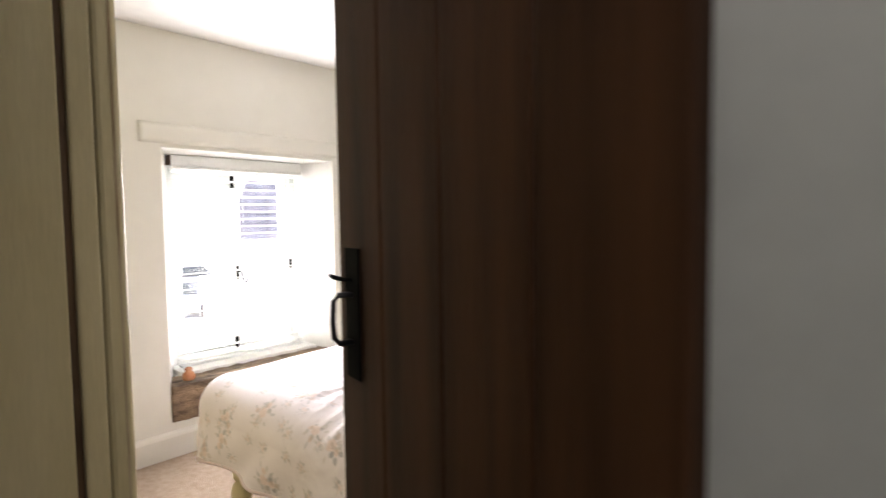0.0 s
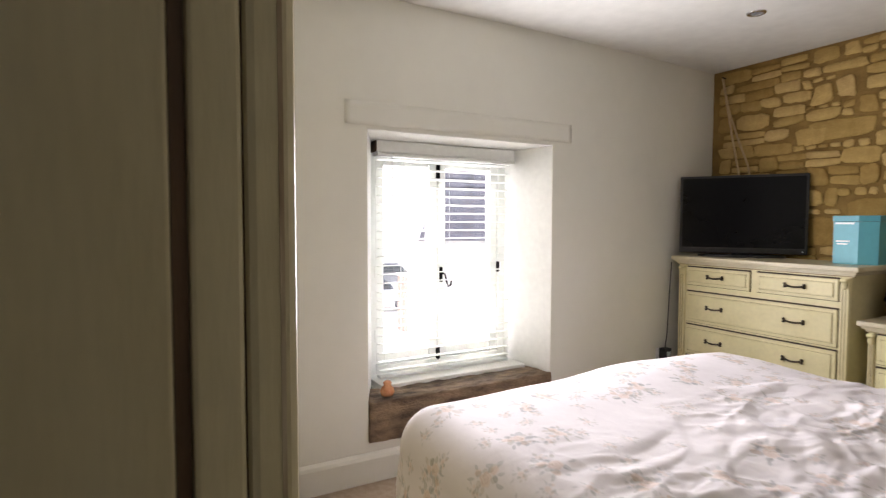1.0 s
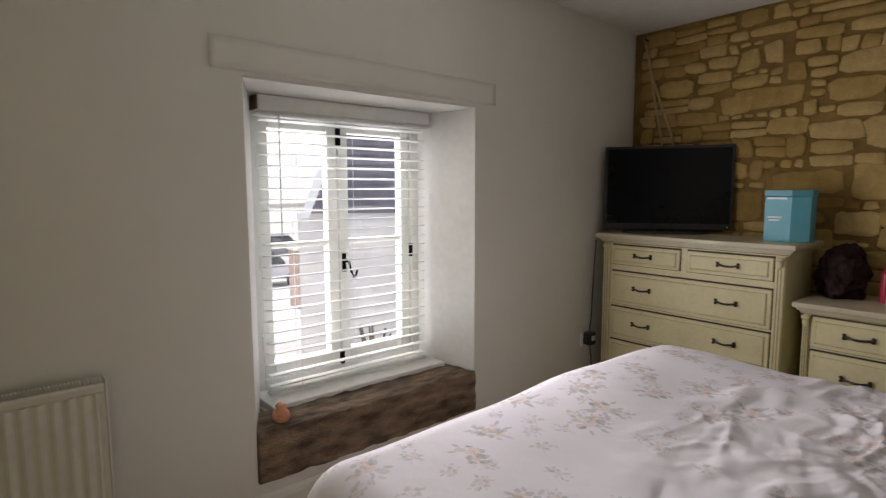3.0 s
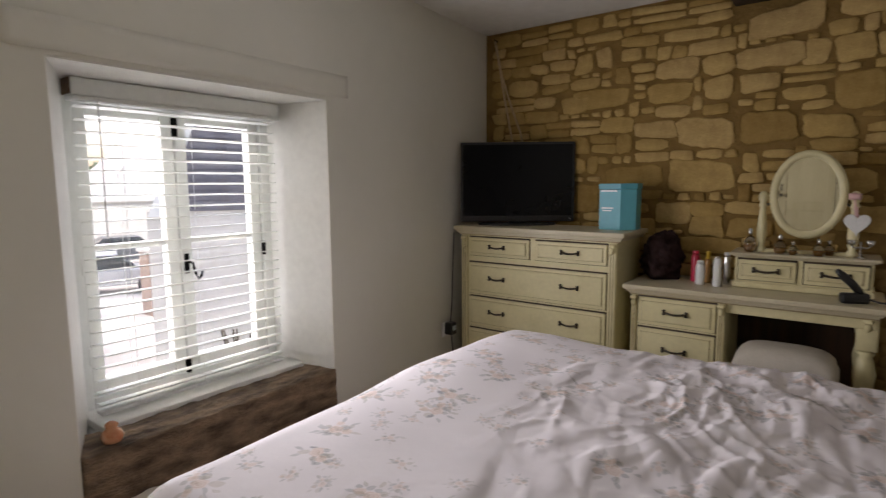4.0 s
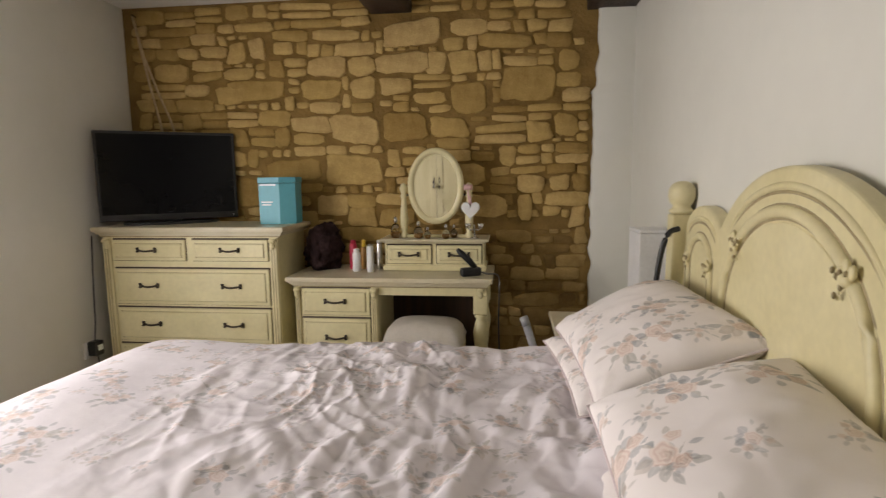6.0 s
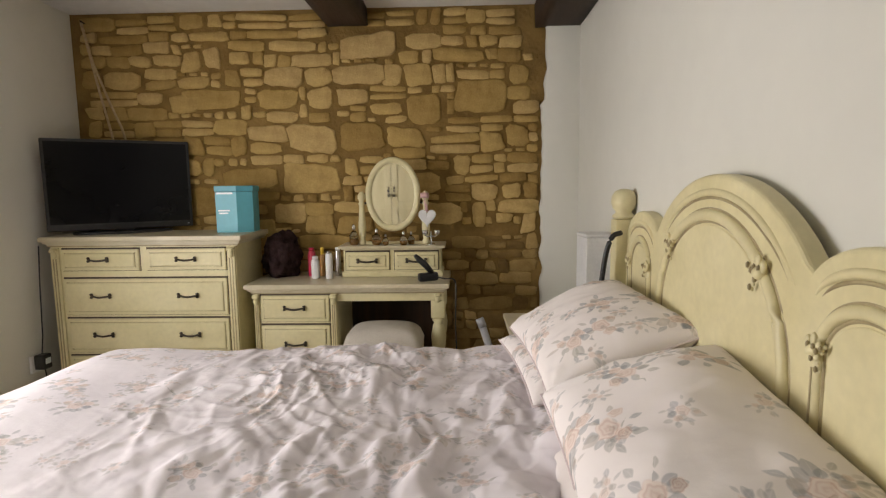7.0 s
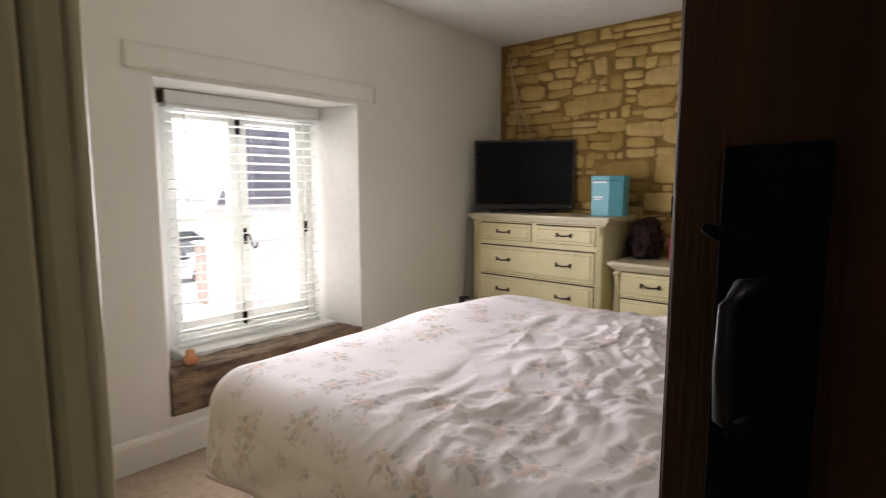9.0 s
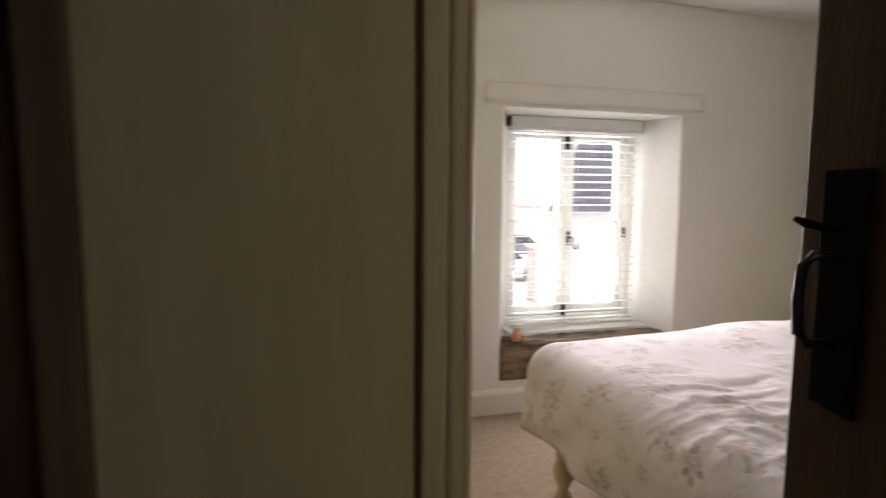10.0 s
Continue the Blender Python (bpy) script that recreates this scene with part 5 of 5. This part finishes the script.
def wardrobe():
    w = thing("wardrobe", (1.95, 0, 0), "cream painted fitted wardrobe with worn edges and panelled doors", "wardrobe")
    X0, YF = -1.945, 0.032
    H = ZC - 0.005
    part("side_panel", box(-0.02, 0.018, -0.50, -0.063, 0, H, 0.003), WARDROBE, w, "plain cream side panel")
    part("side_joint", box(-0.02, 0.012, -0.062, -0.051, 0, H), BROWNEDGE, w, "brown worn joint")
    part("front_stile", box(-0.05, 0.020, -0.050, -0.011, 0, H, 0.004), WARDROBE, w, "cream stile beside the worn joint")
    part("stile_joint", box(-0.05, 0.012, -0.012, -0.008, 0, H), BROWNEDGE, w)
    part("corner_post", box(-0.05, 0.021, -0.009, YF, 0, H, 0.008), WARDROBE, w, "rounded cream corner post")
    part("worn_arris", box(0.0195, 0.0216, 0.0165, 0.0205, 0, H), WORN, w, "brown worn line beside the corner")
    part("back_post", box(-0.02, 0.026, -0.56, -0.501, 0, H, 0.004), OLDPINE, w, "bare brown timber post")
    part("carcass", box(X0, -0.052, -0.50, -0.02, 0, H), DARKGAP, w)
    dw = (abs(X0) - 0.055) / 4
    for k in range(4):
        a, b = X0 + k * dw + 0.002, X0 + (k + 1) * dw - 0.002
        fr = bmesh.new()
        box(a, a + 0.07, -0.006, YF - 0.012, 0.08, H - 0.05, 0.003, bm=fr)
        box(b - 0.07, b, -0.006, YF - 0.012, 0.08, H - 0.05, 0.003, bm=fr)
        for z0, z1 in ((0.08, 0.18), (1.02, 1.10), (H - 0.15, H - 0.05)):
            box(a + 0.07, b - 0.07, -0.006, YF - 0.013, z0, z1, 0.003, bm=fr)
        d = part("door", fr, WARDROBE, w, "panelled cream door")
        for z0, z1 in ((0.17, 1.03), (1.09, H - 0.14)):
            part("door_panel", box(a + 0.06, b - 0.06, -0.004, YF - 0.022, z0, z1), WARDROBE, d)
        kx = b - 0.03 if k < 3 else a + 0.03
        kn = box(kx - 0.004, kx + 0.004, YF - 0.013, YF + 0.008, 1.165, 1.173)
        box(kx - 0.012, kx + 0.012, YF + 0.006, YF + 0.020, 1.155, 1.184, 0.003, bm=kn)
        part("knob", kn, BRONZE, d, "square dark bronze knob")
        part("escutcheon", box(kx - 0.008, kx + 0.008, YF - 0.013, YF - 0.009, 1.21, 1.28, 0.001), BRONZE, d)
    part("plinth", box(X0, -0.052, -0.03, YF - 0.016, 0, 0.078), WARDROBE, w)
    part("cornice", box(X0, -0.052, -0.03, YF - 0.012, H - 0.048, H, 0.002), WARDROBE, w)


wardrobe()


def handbag():
    b = thing("handbag", (0.95, 0.065, 0.875), "small glossy black leather handbag hanging on a wardrobe knob", "handbag")
    part("body", cushion(0.20, 0.21, 0.05, 20, 14.0, 2.0, 0.003), LEATHER, b, "", True).matrix_local = pose(0, 0, 0.105, 90, 0, 0)
    part("gusset", box(0.088, 0.1, -0.021, 0.021, 0.012, 0.195, 0.004), LEATHER, b)
    # Pale rods that put a highlight along the gusset's two edges.
    for y in (-0.0235, 0.0225):
        part("piping", sweep([(0.098, y, 0.02), (0.1, y, 0.10), (0.099, y, 0.195)], 0.0022, 6), SILVER, b, "pale line painting the highlight on the bag's edge", True)
    part("pocket", cushion(0.13, 0.085, 0.022, 12, 6.0), LEATHER, b, "", True).matrix_local = pose(0.015, 0.028, 0.115, 90, 0, 0)
    part("flap", prism([(-0.095, 0.155), (0.0, 0.135), (0.095, 0.155), (0.095, 0.205), (-0.095, 0.205)], "y", 0.022, 0.03, 0.003), LEATHER, b)
    part("clasp", prism([(0.055, 0.175), (0.095, 0.188), (0.09, 0.202), (0.06, 0.202)], "y", 0.031, 0.036, 0.001), CHROME, b, "bright metal clasp")
    part("zip_pull", box(0.07, 0.078, 0.036, 0.039, 0.055, 0.09, 0.001), CHROME, b)
    # broad strap looped over the knob, thin handles hanging beside it
    wide = bmesh.new()
    for p in (bend([(-0.004, -0.012, 0.20), (-0.006, -0.010, 0.26), (-0.010, -0.008, 0.31), (-0.012, -0.006, 0.342)]), bend([(-0.012, -0.006, 0.342), (-0.022, -0.004, 0.335), (-0.030, 0.002, 0.29), (-0.05, 0.004, 0.20)])):
        sweep(p, 0.0085, 8, bm=wide, taper=[0.55 + 0.55 * k / (len(p) - 1) for k in range(len(p))] if p[0].z < 0.3 else None)
    part("strap", wide, LEATHER, b, "broad leather strap", True)
    for y, s in ((-0.004, 0.0), (0.020, 0.010)):
        part("handle", sweep(bend([(0.088, y, 0.20), (0.074, y + s, 0.235), (0.04, y * 0.7, 0.285), (0.0, y * 0.3 - 0.004, 0.338)]), 0.0034, 8), LEATHER, b, "thin leather handle", True)
    part("tassel", sweep(bend([(0.098, 0.028, 0.195), (0.118, 0.032, 0.17), (0.112, 0.034, 0.135), (0.095, 0.032, 0.12)]), 0.008, 8, taper=[0.5 + 0.5 * math.sin(k * 0.2) for k in range(16)]), LEATHER, b, "drooping leather flap end", True)
    for x in (-0.085, 0.088):
        for y in (-0.015, 0.017):
            part("foot", lathe([(0.006, -0.014), (0.008, -0.008), (0.007, 0.006)], 10, (x, y, 0.004)), LEATHER, b, "", True)


handbag()


def beads():
    n = thing("bead_necklace", (1.40, 0.052, 1.165), "long pearl bead necklace hanging from a wardrobe knob", "necklace")
    bm = bmesh.new()
    bmesh.ops.create_icosphere(bm, subdivisions=2, radius=0.0037)
    first = None
    for x0, y0, lead in ((-0.005, -0.002, 0.0), (0.005, 0.006, 0.006)):
        for k in range(70):
            f = k / 69
            at = (x0 + 0.13 * min(1.0, f * 2.2) + 0.006 * math.sin(k * 0.5), y0 + 0.032 * min(1.0, f * 2.4), -lead - 0.62 * f)
            if first is None:
                o = first = part("bead", bm, PEARL, n, "", True)
            else:
                o = new("bead", first.data)
                o.parent = n
            o.matrix_local = pose(*at) @ Matrix.Scale(0.76 if f < 0.12 else 1.0, 4)


beads()
bs = thing("dark_strap", (1.40, 0.052, 1.16), "short navy strap with steel rings looped on a wardrobe knob", "strap")
part("band", sweep(bend([(0.0, 0.006, 0.0), (-0.012, 0.008, 0.04), (-0.018, 0.003, 0.065), (-0.014, -0.004, 0.07), (0.0, -0.006, 0.045), (0.004, -0.004, 0.01)]), 0.0042, 8), NAVY, bs, "", True)
for z in (0.012, 0.03):
    part("ring", sweep([(0.008 * math.cos(a * 0.5236), 0.014, z + 0.008 * math.sin(a * 0.5236)) for a in range(13)], 0.0022, 6), CHROME, bs, "", True)
post = rough_box(1.93, 2.06, -0.70, -0.563, 0, ZC, 0.06, 0.006, 9.0)
tagged(put("timber_post", post, DARKOAK, None, "", True), "dark stained timber post beside the wardrobe", "timber post", kind="structure")


# ---- bedroom door ----
def bedroom_door():
    hx, hy, ex, ey = 2.955, 0.047, 2.364, 0.213
    ln = math.hypot(ex - hx, ey - hy)
    d = thing("door_1", (hx, hy, 0.012), "dark stained plank door standing open, iron latch", "door", "", math.degrees(math.atan2(ey - hy, ex - hx)))
    d["kind"] = "structure"
    n = 4
    pw = ln / n
    for k in range(n):
        part("plank", box(k * pw + 0.0015, (k + 1) * pw - 0.0015, -0.026, 0.0, 0, 1.965, 0.004), DOORWOOD, d)
    for z in (0.22, 0.98, 1.70):
        part("ledge", box(0.03, ln - 0.05, -0.05, -0.0265, z, z + 0.12, 0.004), DOORWOOD, d)
    lx = ln - 0.06
    pl = box(lx - 0.026, lx + 0.026, 0.0005, 0.005, 1.035, 1.235, 0.002)
    part("latch_plate", pl, BLACKIRON, d, "black iron latch plate")
    part("pull", sweep([(lx, 0.005, 1.164), (lx, 0.026, 1.165), (lx + 0.002, 0.033, 1.156), (lx + 0.002, 0.035, 1.126), (lx + 0.002, 0.033, 1.10), (lx, 0.026, 1.092), (lx, 0.005, 1.092)], 0.0045, 10), BLACKPLASTIC, d, "black iron pull handle", True)
    part("thumb_lever", sweep([(lx, 0.0, 1.186), (lx + 0.004, 0.018, 1.188), (lx + 0.012, 0.028, 1.191), (lx + 0.018, 0.032, 1.194)], 0.0036, 8, taper=[0.8, 0.9, 1.1, 0.7]), BLACKIRON, d, "iron thumb lever", True)
    part("latch_bar", box(ln - 0.080, ln + 0.016, -0.045, -0.0265, 1.193, 1.208, 0.001), BLACKIRON, d, "black iron latch bar")
    for z in (0.3, 1.15, 1.72):
        part("nail", lathe([(0.006, 0.0), (0.005, 0.003), (0.001, 0.004)], 8, (0, 0, 0)), CHROME, d).matrix_local = pose(ln - 0.045, 0.0005, z, -90, 0, 0)
    for z in (0.25, 1.72):
        part("strap_hinge", box(0.0, 0.35, 0.0005, 0.004, z, z + 0.035, 0.001), BLACKIRON, d)


bedroom_door()


def downlight(x, y):
    d = thing("downlight", (x, y, ZC), "recessed chrome ceiling downlight, switched off", "downlight")
    N = 24
    bm = bmesh.new()
    prof = [(0.045, -0.001), (0.043, -0.006), (0.032, -0.007), (0.029, -0.002)]
    rings = [[bm.verts.new((r * math.cos(2 * math.pi * k / N), r * math.sin(2 * math.pi * k / N), z)) for k in range(N)] for r, z in prof]
    for a, b in zip(rings, rings[1:]):
        for k in range(N):
            bm.faces.new((a[k], a[(k + 1) % N], b[(k + 1) % N], b[k]))
    part("bezel", bm, CHROME, d, "", True)
    part("lamp", lathe([(0.027, -0.004), (0.02, -0.002), (0.001, -0.0015)], 16), GREYP, d, "", True)


downlight(0.742, 2.65)


# ---- outside ----
GZ = -2.6
setting("ground", box(-400, -0.6, -300, 300, GZ - 0.2, GZ), ASPHALT, "grey tarmac yard and lane outside", "ground")


def barn():
    b = thing("neighbouring_house", (-7, 4.45, GZ), "pale stone cottage with a dark boarded gable and white verge", "house", "", -30)
    part("wall", box(-5, 0, -0.1, 8, 0, 3.5), PALESTONE, b)
    gb = bmesh.new()
    for k in range(17):
        z = 3.5 + k * 0.17
        y0 = 0.1 + (z - 3.5) * 0.40
        prism([(y0, z), (8, z), (8, z + 0.160), (y0 + 0.07, z + 0.160)], "x", 0.0, 0.04, bm=gb)
    part("boarding", gb, SLATE, b, "dark horizontal boards")
    part("boarded_core", prism([(0.15, 3.5), (8, 3.5), (8, 6.4), (1.3, 6.4)], "x", -3, -0.001), SLATE, b)
    part("verge", prism([(-0.08, 3.42), (0.08, 3.42), (1.28, 6.4), (1.12, 6.4)], "x", -0.1, 0.10), WHITE, b, "white sloping verge board")


barn()


def far_house():
    h = thing("distant_house", (-32, 15.0, GZ), "pale rendered house with a tiled roof and chimney", "house")
    part("wall", box(-4, 0, -2.2, 6, 0, 3.2), PALESTONE, h)
    roof = part("roof", prism([(-2.6, 3.1), (6.4, 3.1), (6.0, 6.9), (1.6, 6.9)], "x", -4, 0.3), ROOFTILE, h)
    part("chimney", box(-2.2, -1.5, 3.2, 3.9, 6.0, 7.9), PALESTONE, roof)
    for y in (2.2, 4.4):
        w = part("window", box(0.0, 0.04, y, y + 1.0, 1.2, 2.3), CARGLASS, h)
        part("window_frame", box(0.041, 0.07, y + 0.46, y + 0.54, 1.2, 2.3), WHITE, w)


far_house()


def car(x, y, paint, label, rz):
    c = thing("car", (x, y, GZ), label, "car", "parked cars", rz)
    body = prism([(-2.1, 0.35), (2.05, 0.35), (2.1, 0.72), (1.9, 0.86), (1.0, 0.95), (-1.95, 0.95), (-2.12, 0.8)], "y", -0.85, 0.85, 0.06)
    part("body", body, paint, c)
    part("cabin", prism([(1.0, 0.94), (0.45, 1.42), (-1.2, 1.45), (-1.9, 0.95)], "y", -0.72, 0.72, 0.05), CARGLASS, c, "dark glass cabin")
    part("roof", box(-1.15, 0.42, -0.70, 0.70, 1.43, 1.48, 0.02), paint, c)
    for wx in (-1.35, 1.3):
        for wy in (-0.80, 0.80):
            wh = part("wheel", lathe([(0.31, -0.1), (0.33, -0.06), (0.33, 0.06), (0.31, 0.1)], 20), BLACKPLASTIC, c, "", True)
            wh.matrix_local = pose(wx, wy, 0.33, 90, 0, 0)
    for wy in (-0.6, 0.6):
        part("headlight", box(2.02, 2.10, wy - 0.15, wy + 0.15, 0.62, 0.74, 0.02), SILVER, c)


car(-27, 12.6, CARPAINT, "dark hatchback parked in the lane", 75)
car(-20, 8.7, CARLIGHT, "silver hatchback parked in the yard", 70)


def tree(x, y, h, r, seed):
    t = thing("tree", (x, y, GZ), "leafy green garden tree behind the houses", "tree")
    rng = random.Random(seed)
    tr = sweep([(0, 0, 0), (0.1, 0.05, h * 0.4), (0.05, 0.1, h * 0.75)], 0.2, 8, taper=[1, 0.7, 0.3])
    for k in range(7):
        a = k * 0.9
        z = h * (0.35 + 0.05 * k)
        sweep([(0.07, 0.05, z), (0.5 * r * math.cos(a), 0.5 * r * math.sin(a), z + 0.6), (0.8 * r * math.cos(a), 0.8 * r * math.sin(a), z + 1.0)], 0.06, 6, taper=[1, 0.6, 0.3], bm=tr)
    part("trunk", tr, BARK, t)
    verts, faces = [], []
    for k in range(2600):
        a, u = rng.uniform(0, 2 * math.pi), rng.uniform(-1, 1)
        rad = r * (0.55 + 0.45 * rng.random() ** 0.5) * (1 + 0.35 * noise.noise(Vector((math.cos(a) * 2, math.sin(a) * 2, u * 2 + seed))))
        s = math.sqrt(1 - u * u)
        c = Vector((rad * s * math.cos(a), rad * s * math.sin(a), h * 0.72 + rad * u * 0.8))
        e = Vector((rng.uniform(-1, 1), rng.uniform(-1, 1), rng.uniform(-1, 1))).normalized() * 0.16
        f = e.cross(Vector((rng.uniform(-1, 1), rng.uniform(-1, 1), rng.uniform(-1, 1)))).normalized() * 0.10
        i = len(verts)
        verts += [c - e, c + f, c + e, c - f]
        faces.append((i, i + 1, i + 2, i + 3))
    me = bpy.data.meshes.new("crown")
    me.from_pydata([tuple(v) for v in verts], [], faces)
    me.materials.append(LEAF)
    o = new("crown", me)
    o.parent = t


tree(-44, 18.6, 5.7, 2.1, 2)
tree(-46, 13.5, 5.2, 1.9, 5)
tree(-6.1, 5.3, 0.9, 0.36, 8)
gp = thing("gate_pier", (-15, 8.2, GZ), "brown brick gate pier beside the yard", "gate pier")
part("pier", box(-0.3, 0.3, -0.35, 0.35, 0, 1.95, 0.02), OLDBRICK, gp)
part("cap", box(-0.36, 0.36, -0.41, 0.41, 1.951, 2.05, 0.02), PALESTONE, gp)


# ---- rubble stones of the north wall ----
def stone_mesh(w, h, rng, proud):
    """One rounded, uneven stone, w by h, standing proud towards -y, about its centre."""
    n = 24
    ph = rng.uniform(0, 9)
    e = min(w, h)
    # four uneven corners, sometimes one knocked off
    k = 0.18
    cor = [(sx * w / 2 + rng.uniform(-k, k) * e, sz * h / 2 + rng.uniform(-k, k) * e * 0.8) for sx, sz in ((1, 1), (-1, 1), (-1, -1), (1, -1))]
    cut = rng.uniform(0.18, 0.42)
    rim, mid, topv = [], [], []
    for q in range(4):
        (x0, z0), (x1, z1) = cor[q], cor[(q + 1) % 4]
        for s in range(6):
            f = cut * 0.5 + (1 - cut) * s / 5 * 1.0
            x, z = x0 + (x1 - x0) * f, z0 + (z1 - z0) * f
            g = 0.05 * e * noise.noise(Vector((x * 40 + ph, z * 40, 1.0))) + 0.10 * e * noise.noise(Vector((x * 12 + ph, z * 12, 7.0)))
            ln = math.hypot(x, z) + 1e-6
            x, z = x * (1 + g / ln), z * (1 + g / ln)
            rim.append((x, 0.02, z))
            mid.append((x * (1 - 0.035 * e / w), -proud * 0.72, z * (1 - 0.035 * e / h)))
            topv.append((x * (1 - 0.14 * e / w), -proud * (1.0 + 0.30 * noise.noise(Vector((x * 20 + ph, z * 20, 3)))), z * (1 - 0.14 * e / h)))
    verts = rim + mid + topv + [(0.0, -proud * 1.08, 0.0)]
    faces = []
    for q in (0, n):
        faces += [(q + k, q + (k + 1) % n, q + n + (k + 1) % n, q + n + k) for k in range(n)]
    faces += [(2 * n + k, 2 * n + (k + 1) % n, 3 * n) for k in range(n)]
    return verts, [f[::-1] for f in faces]


# large stones that catch the eye: centimetres from the left corner and the floor, width, height
KEY_STONES = [
    (78, 180, 33, 12), (117, 180, 24, 12), (143, 180, 16, 12), (136, 157, 27, 17), (167, 157, 27, 16), (193, 157, 22, 12),
    (110, 160, 24, 10), (98, 134, 34, 13), (137, 133, 33, 17), (121, 111, 17, 14), (68, 120, 18, 18), (173, 210, 33, 14),
    (238, 179, 29, 18), (205, 172, 22, 18), (208, 112, 32, 13), (200, 130, 30, 13), (236, 110, 7, 15), (258, 157, 13, 13),
    (60, 178, 17, 10), (162, 181, 19, 10), (80, 204, 10, 12), (67, 203, 12, 12), (204, 212, 21, 10),
]


def stone_layout():
    rng = random.Random(11)
    W, H = 272, 229
    occ = np.zeros((H, W), bool)
    out = []
    for cx, cz, w, h in KEY_STONES:
        x0, z0 = int(cx - w / 2), int(cz - h / 2)
        occ[max(0, z0):z0 + h + 1, max(0, x0):x0 + w + 1] = True
        out.append((cx, cz, w - 0.2, h - 0.2))
    # timber ends leave patches of plain mortar
    occ[213:, 148:170] = True
    occ[205:, 262:] = True
    # plain band over the darker stones beside the dressing table
    occ[98:104, 200:262] = True
    occ2 = occ.copy()
    z = H
    while z > 4:
        band = min(rng.choice((6, 7, 8, 9, 10, 12)), z)
        x = -rng.randint(0, 8)
        while x < W:
            small = z < 105 and x > 170
            w = rng.choice((8, 11, 14, 17, 20, 24, 30)) if not small else rng.choice((8, 11, 15, 20, 26))
            x0, x1 = max(0, x), min(W, x + w)
            x += w
            if x1 - x0 < 5:
                continue
            layers = 2 if (band >= 9 and rng.random() < 0.35) else 1
            for k in range(layers):
                za, zb = z - band + band * k / layers, z - band + band * (k + 1) / layers
                # keep the longest free stretch of the slot
                free = ~occ[int(za):max(int(za) + 1, int(zb)), x0:x1].any(axis=0)
                best, start = (0, 0), None
                for q in range(len(free) + 1):
                    if q < len(free) and free[q]:
                        start = q if start is None else start
                    elif start is not None:
                        best = max(best, (q - start, start))
                        start = None
                if best[0] >= 5:
                    sw = best[0]
                    dz = 1.6 * noise.noise(Vector(((x0 + best[1]) * 0.03, z * 0.05, 1.0)))
                    occ2[max(0, int(za + dz)):int(zb + dz) + 1, x0 + best[1]:x0 + best[1] + sw] = True
                    out.append((x0 + best[1] + sw / 2, (za + zb) / 2 + dz, sw - rng.uniform(0.4, 1.5), (zb - za) - rng.uniform(0.4, 1.2)))
        z -= band
    # small stones wedged into what is left
    for w, h in ((20, 7), (14, 6), (10, 6), (7, 5), (10, 4), (5, 5), (6, 3)):
        for z0 in range(0, H - h, 1):
            x0 = 0
            while x0 < W - w:
                if not occ2[z0:z0 + h, x0:x0 + w].any():
                    occ2[z0:z0 + h, x0:x0 + w] = True
                    out.append((x0 + w / 2, z0 + h / 2, w - 0.9, h - 0.8))
                    x0 += w
                x0 += 1
    return out


def build_stones():
    rng = random.Random(5)
    stones = sorted(stone_layout(), key=lambda s: -s[1])
    rest_v, rest_f, rest_dark = [], [], []
    count = 0
    for cx, cz, w, h in stones:
        wx, wz = cx / 100 - 0.03, cz / 100
        # stones low beside the dressing table get the darker colours
        low_right = wx > 1.98 and wz < 1.0
        proud = rng.uniform(0.004, 0.012) if low_right else rng.uniform(0.005, 0.019)
        v, f = stone_mesh(w / 100, h / 100, rng, proud)
        if count < 300 and wz > 0.62:
            me = bpy.data.meshes.new("stone")
            me.from_pydata(v, [], f)
            me.shade_smooth()
            me.materials.append(DARKSTONE if low_right else STONE)
            o = new("stone", me)
            o.parent = north
            o.matrix_local = pose(wx, YN + 0.012, wz, 0, rng.uniform(-3, 3), 0)
            count += 1
        else:
            i = len(rest_v)
            rest_v += [(a + wx, b + YN + 0.012, c + wz) for a, b, c in v]
            rest_f += [tuple(q + i for q in g) for g in f]
            rest_dark += [int(low_right)] * len(f)
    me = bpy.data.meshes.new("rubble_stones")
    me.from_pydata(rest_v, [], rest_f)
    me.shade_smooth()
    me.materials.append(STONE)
    me.materials.append(DARKSTONE)
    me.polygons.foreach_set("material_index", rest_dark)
    o = new("rubble_stones", me)
    o.parent = north
    o["kind"] = "stuff"


build_stones()
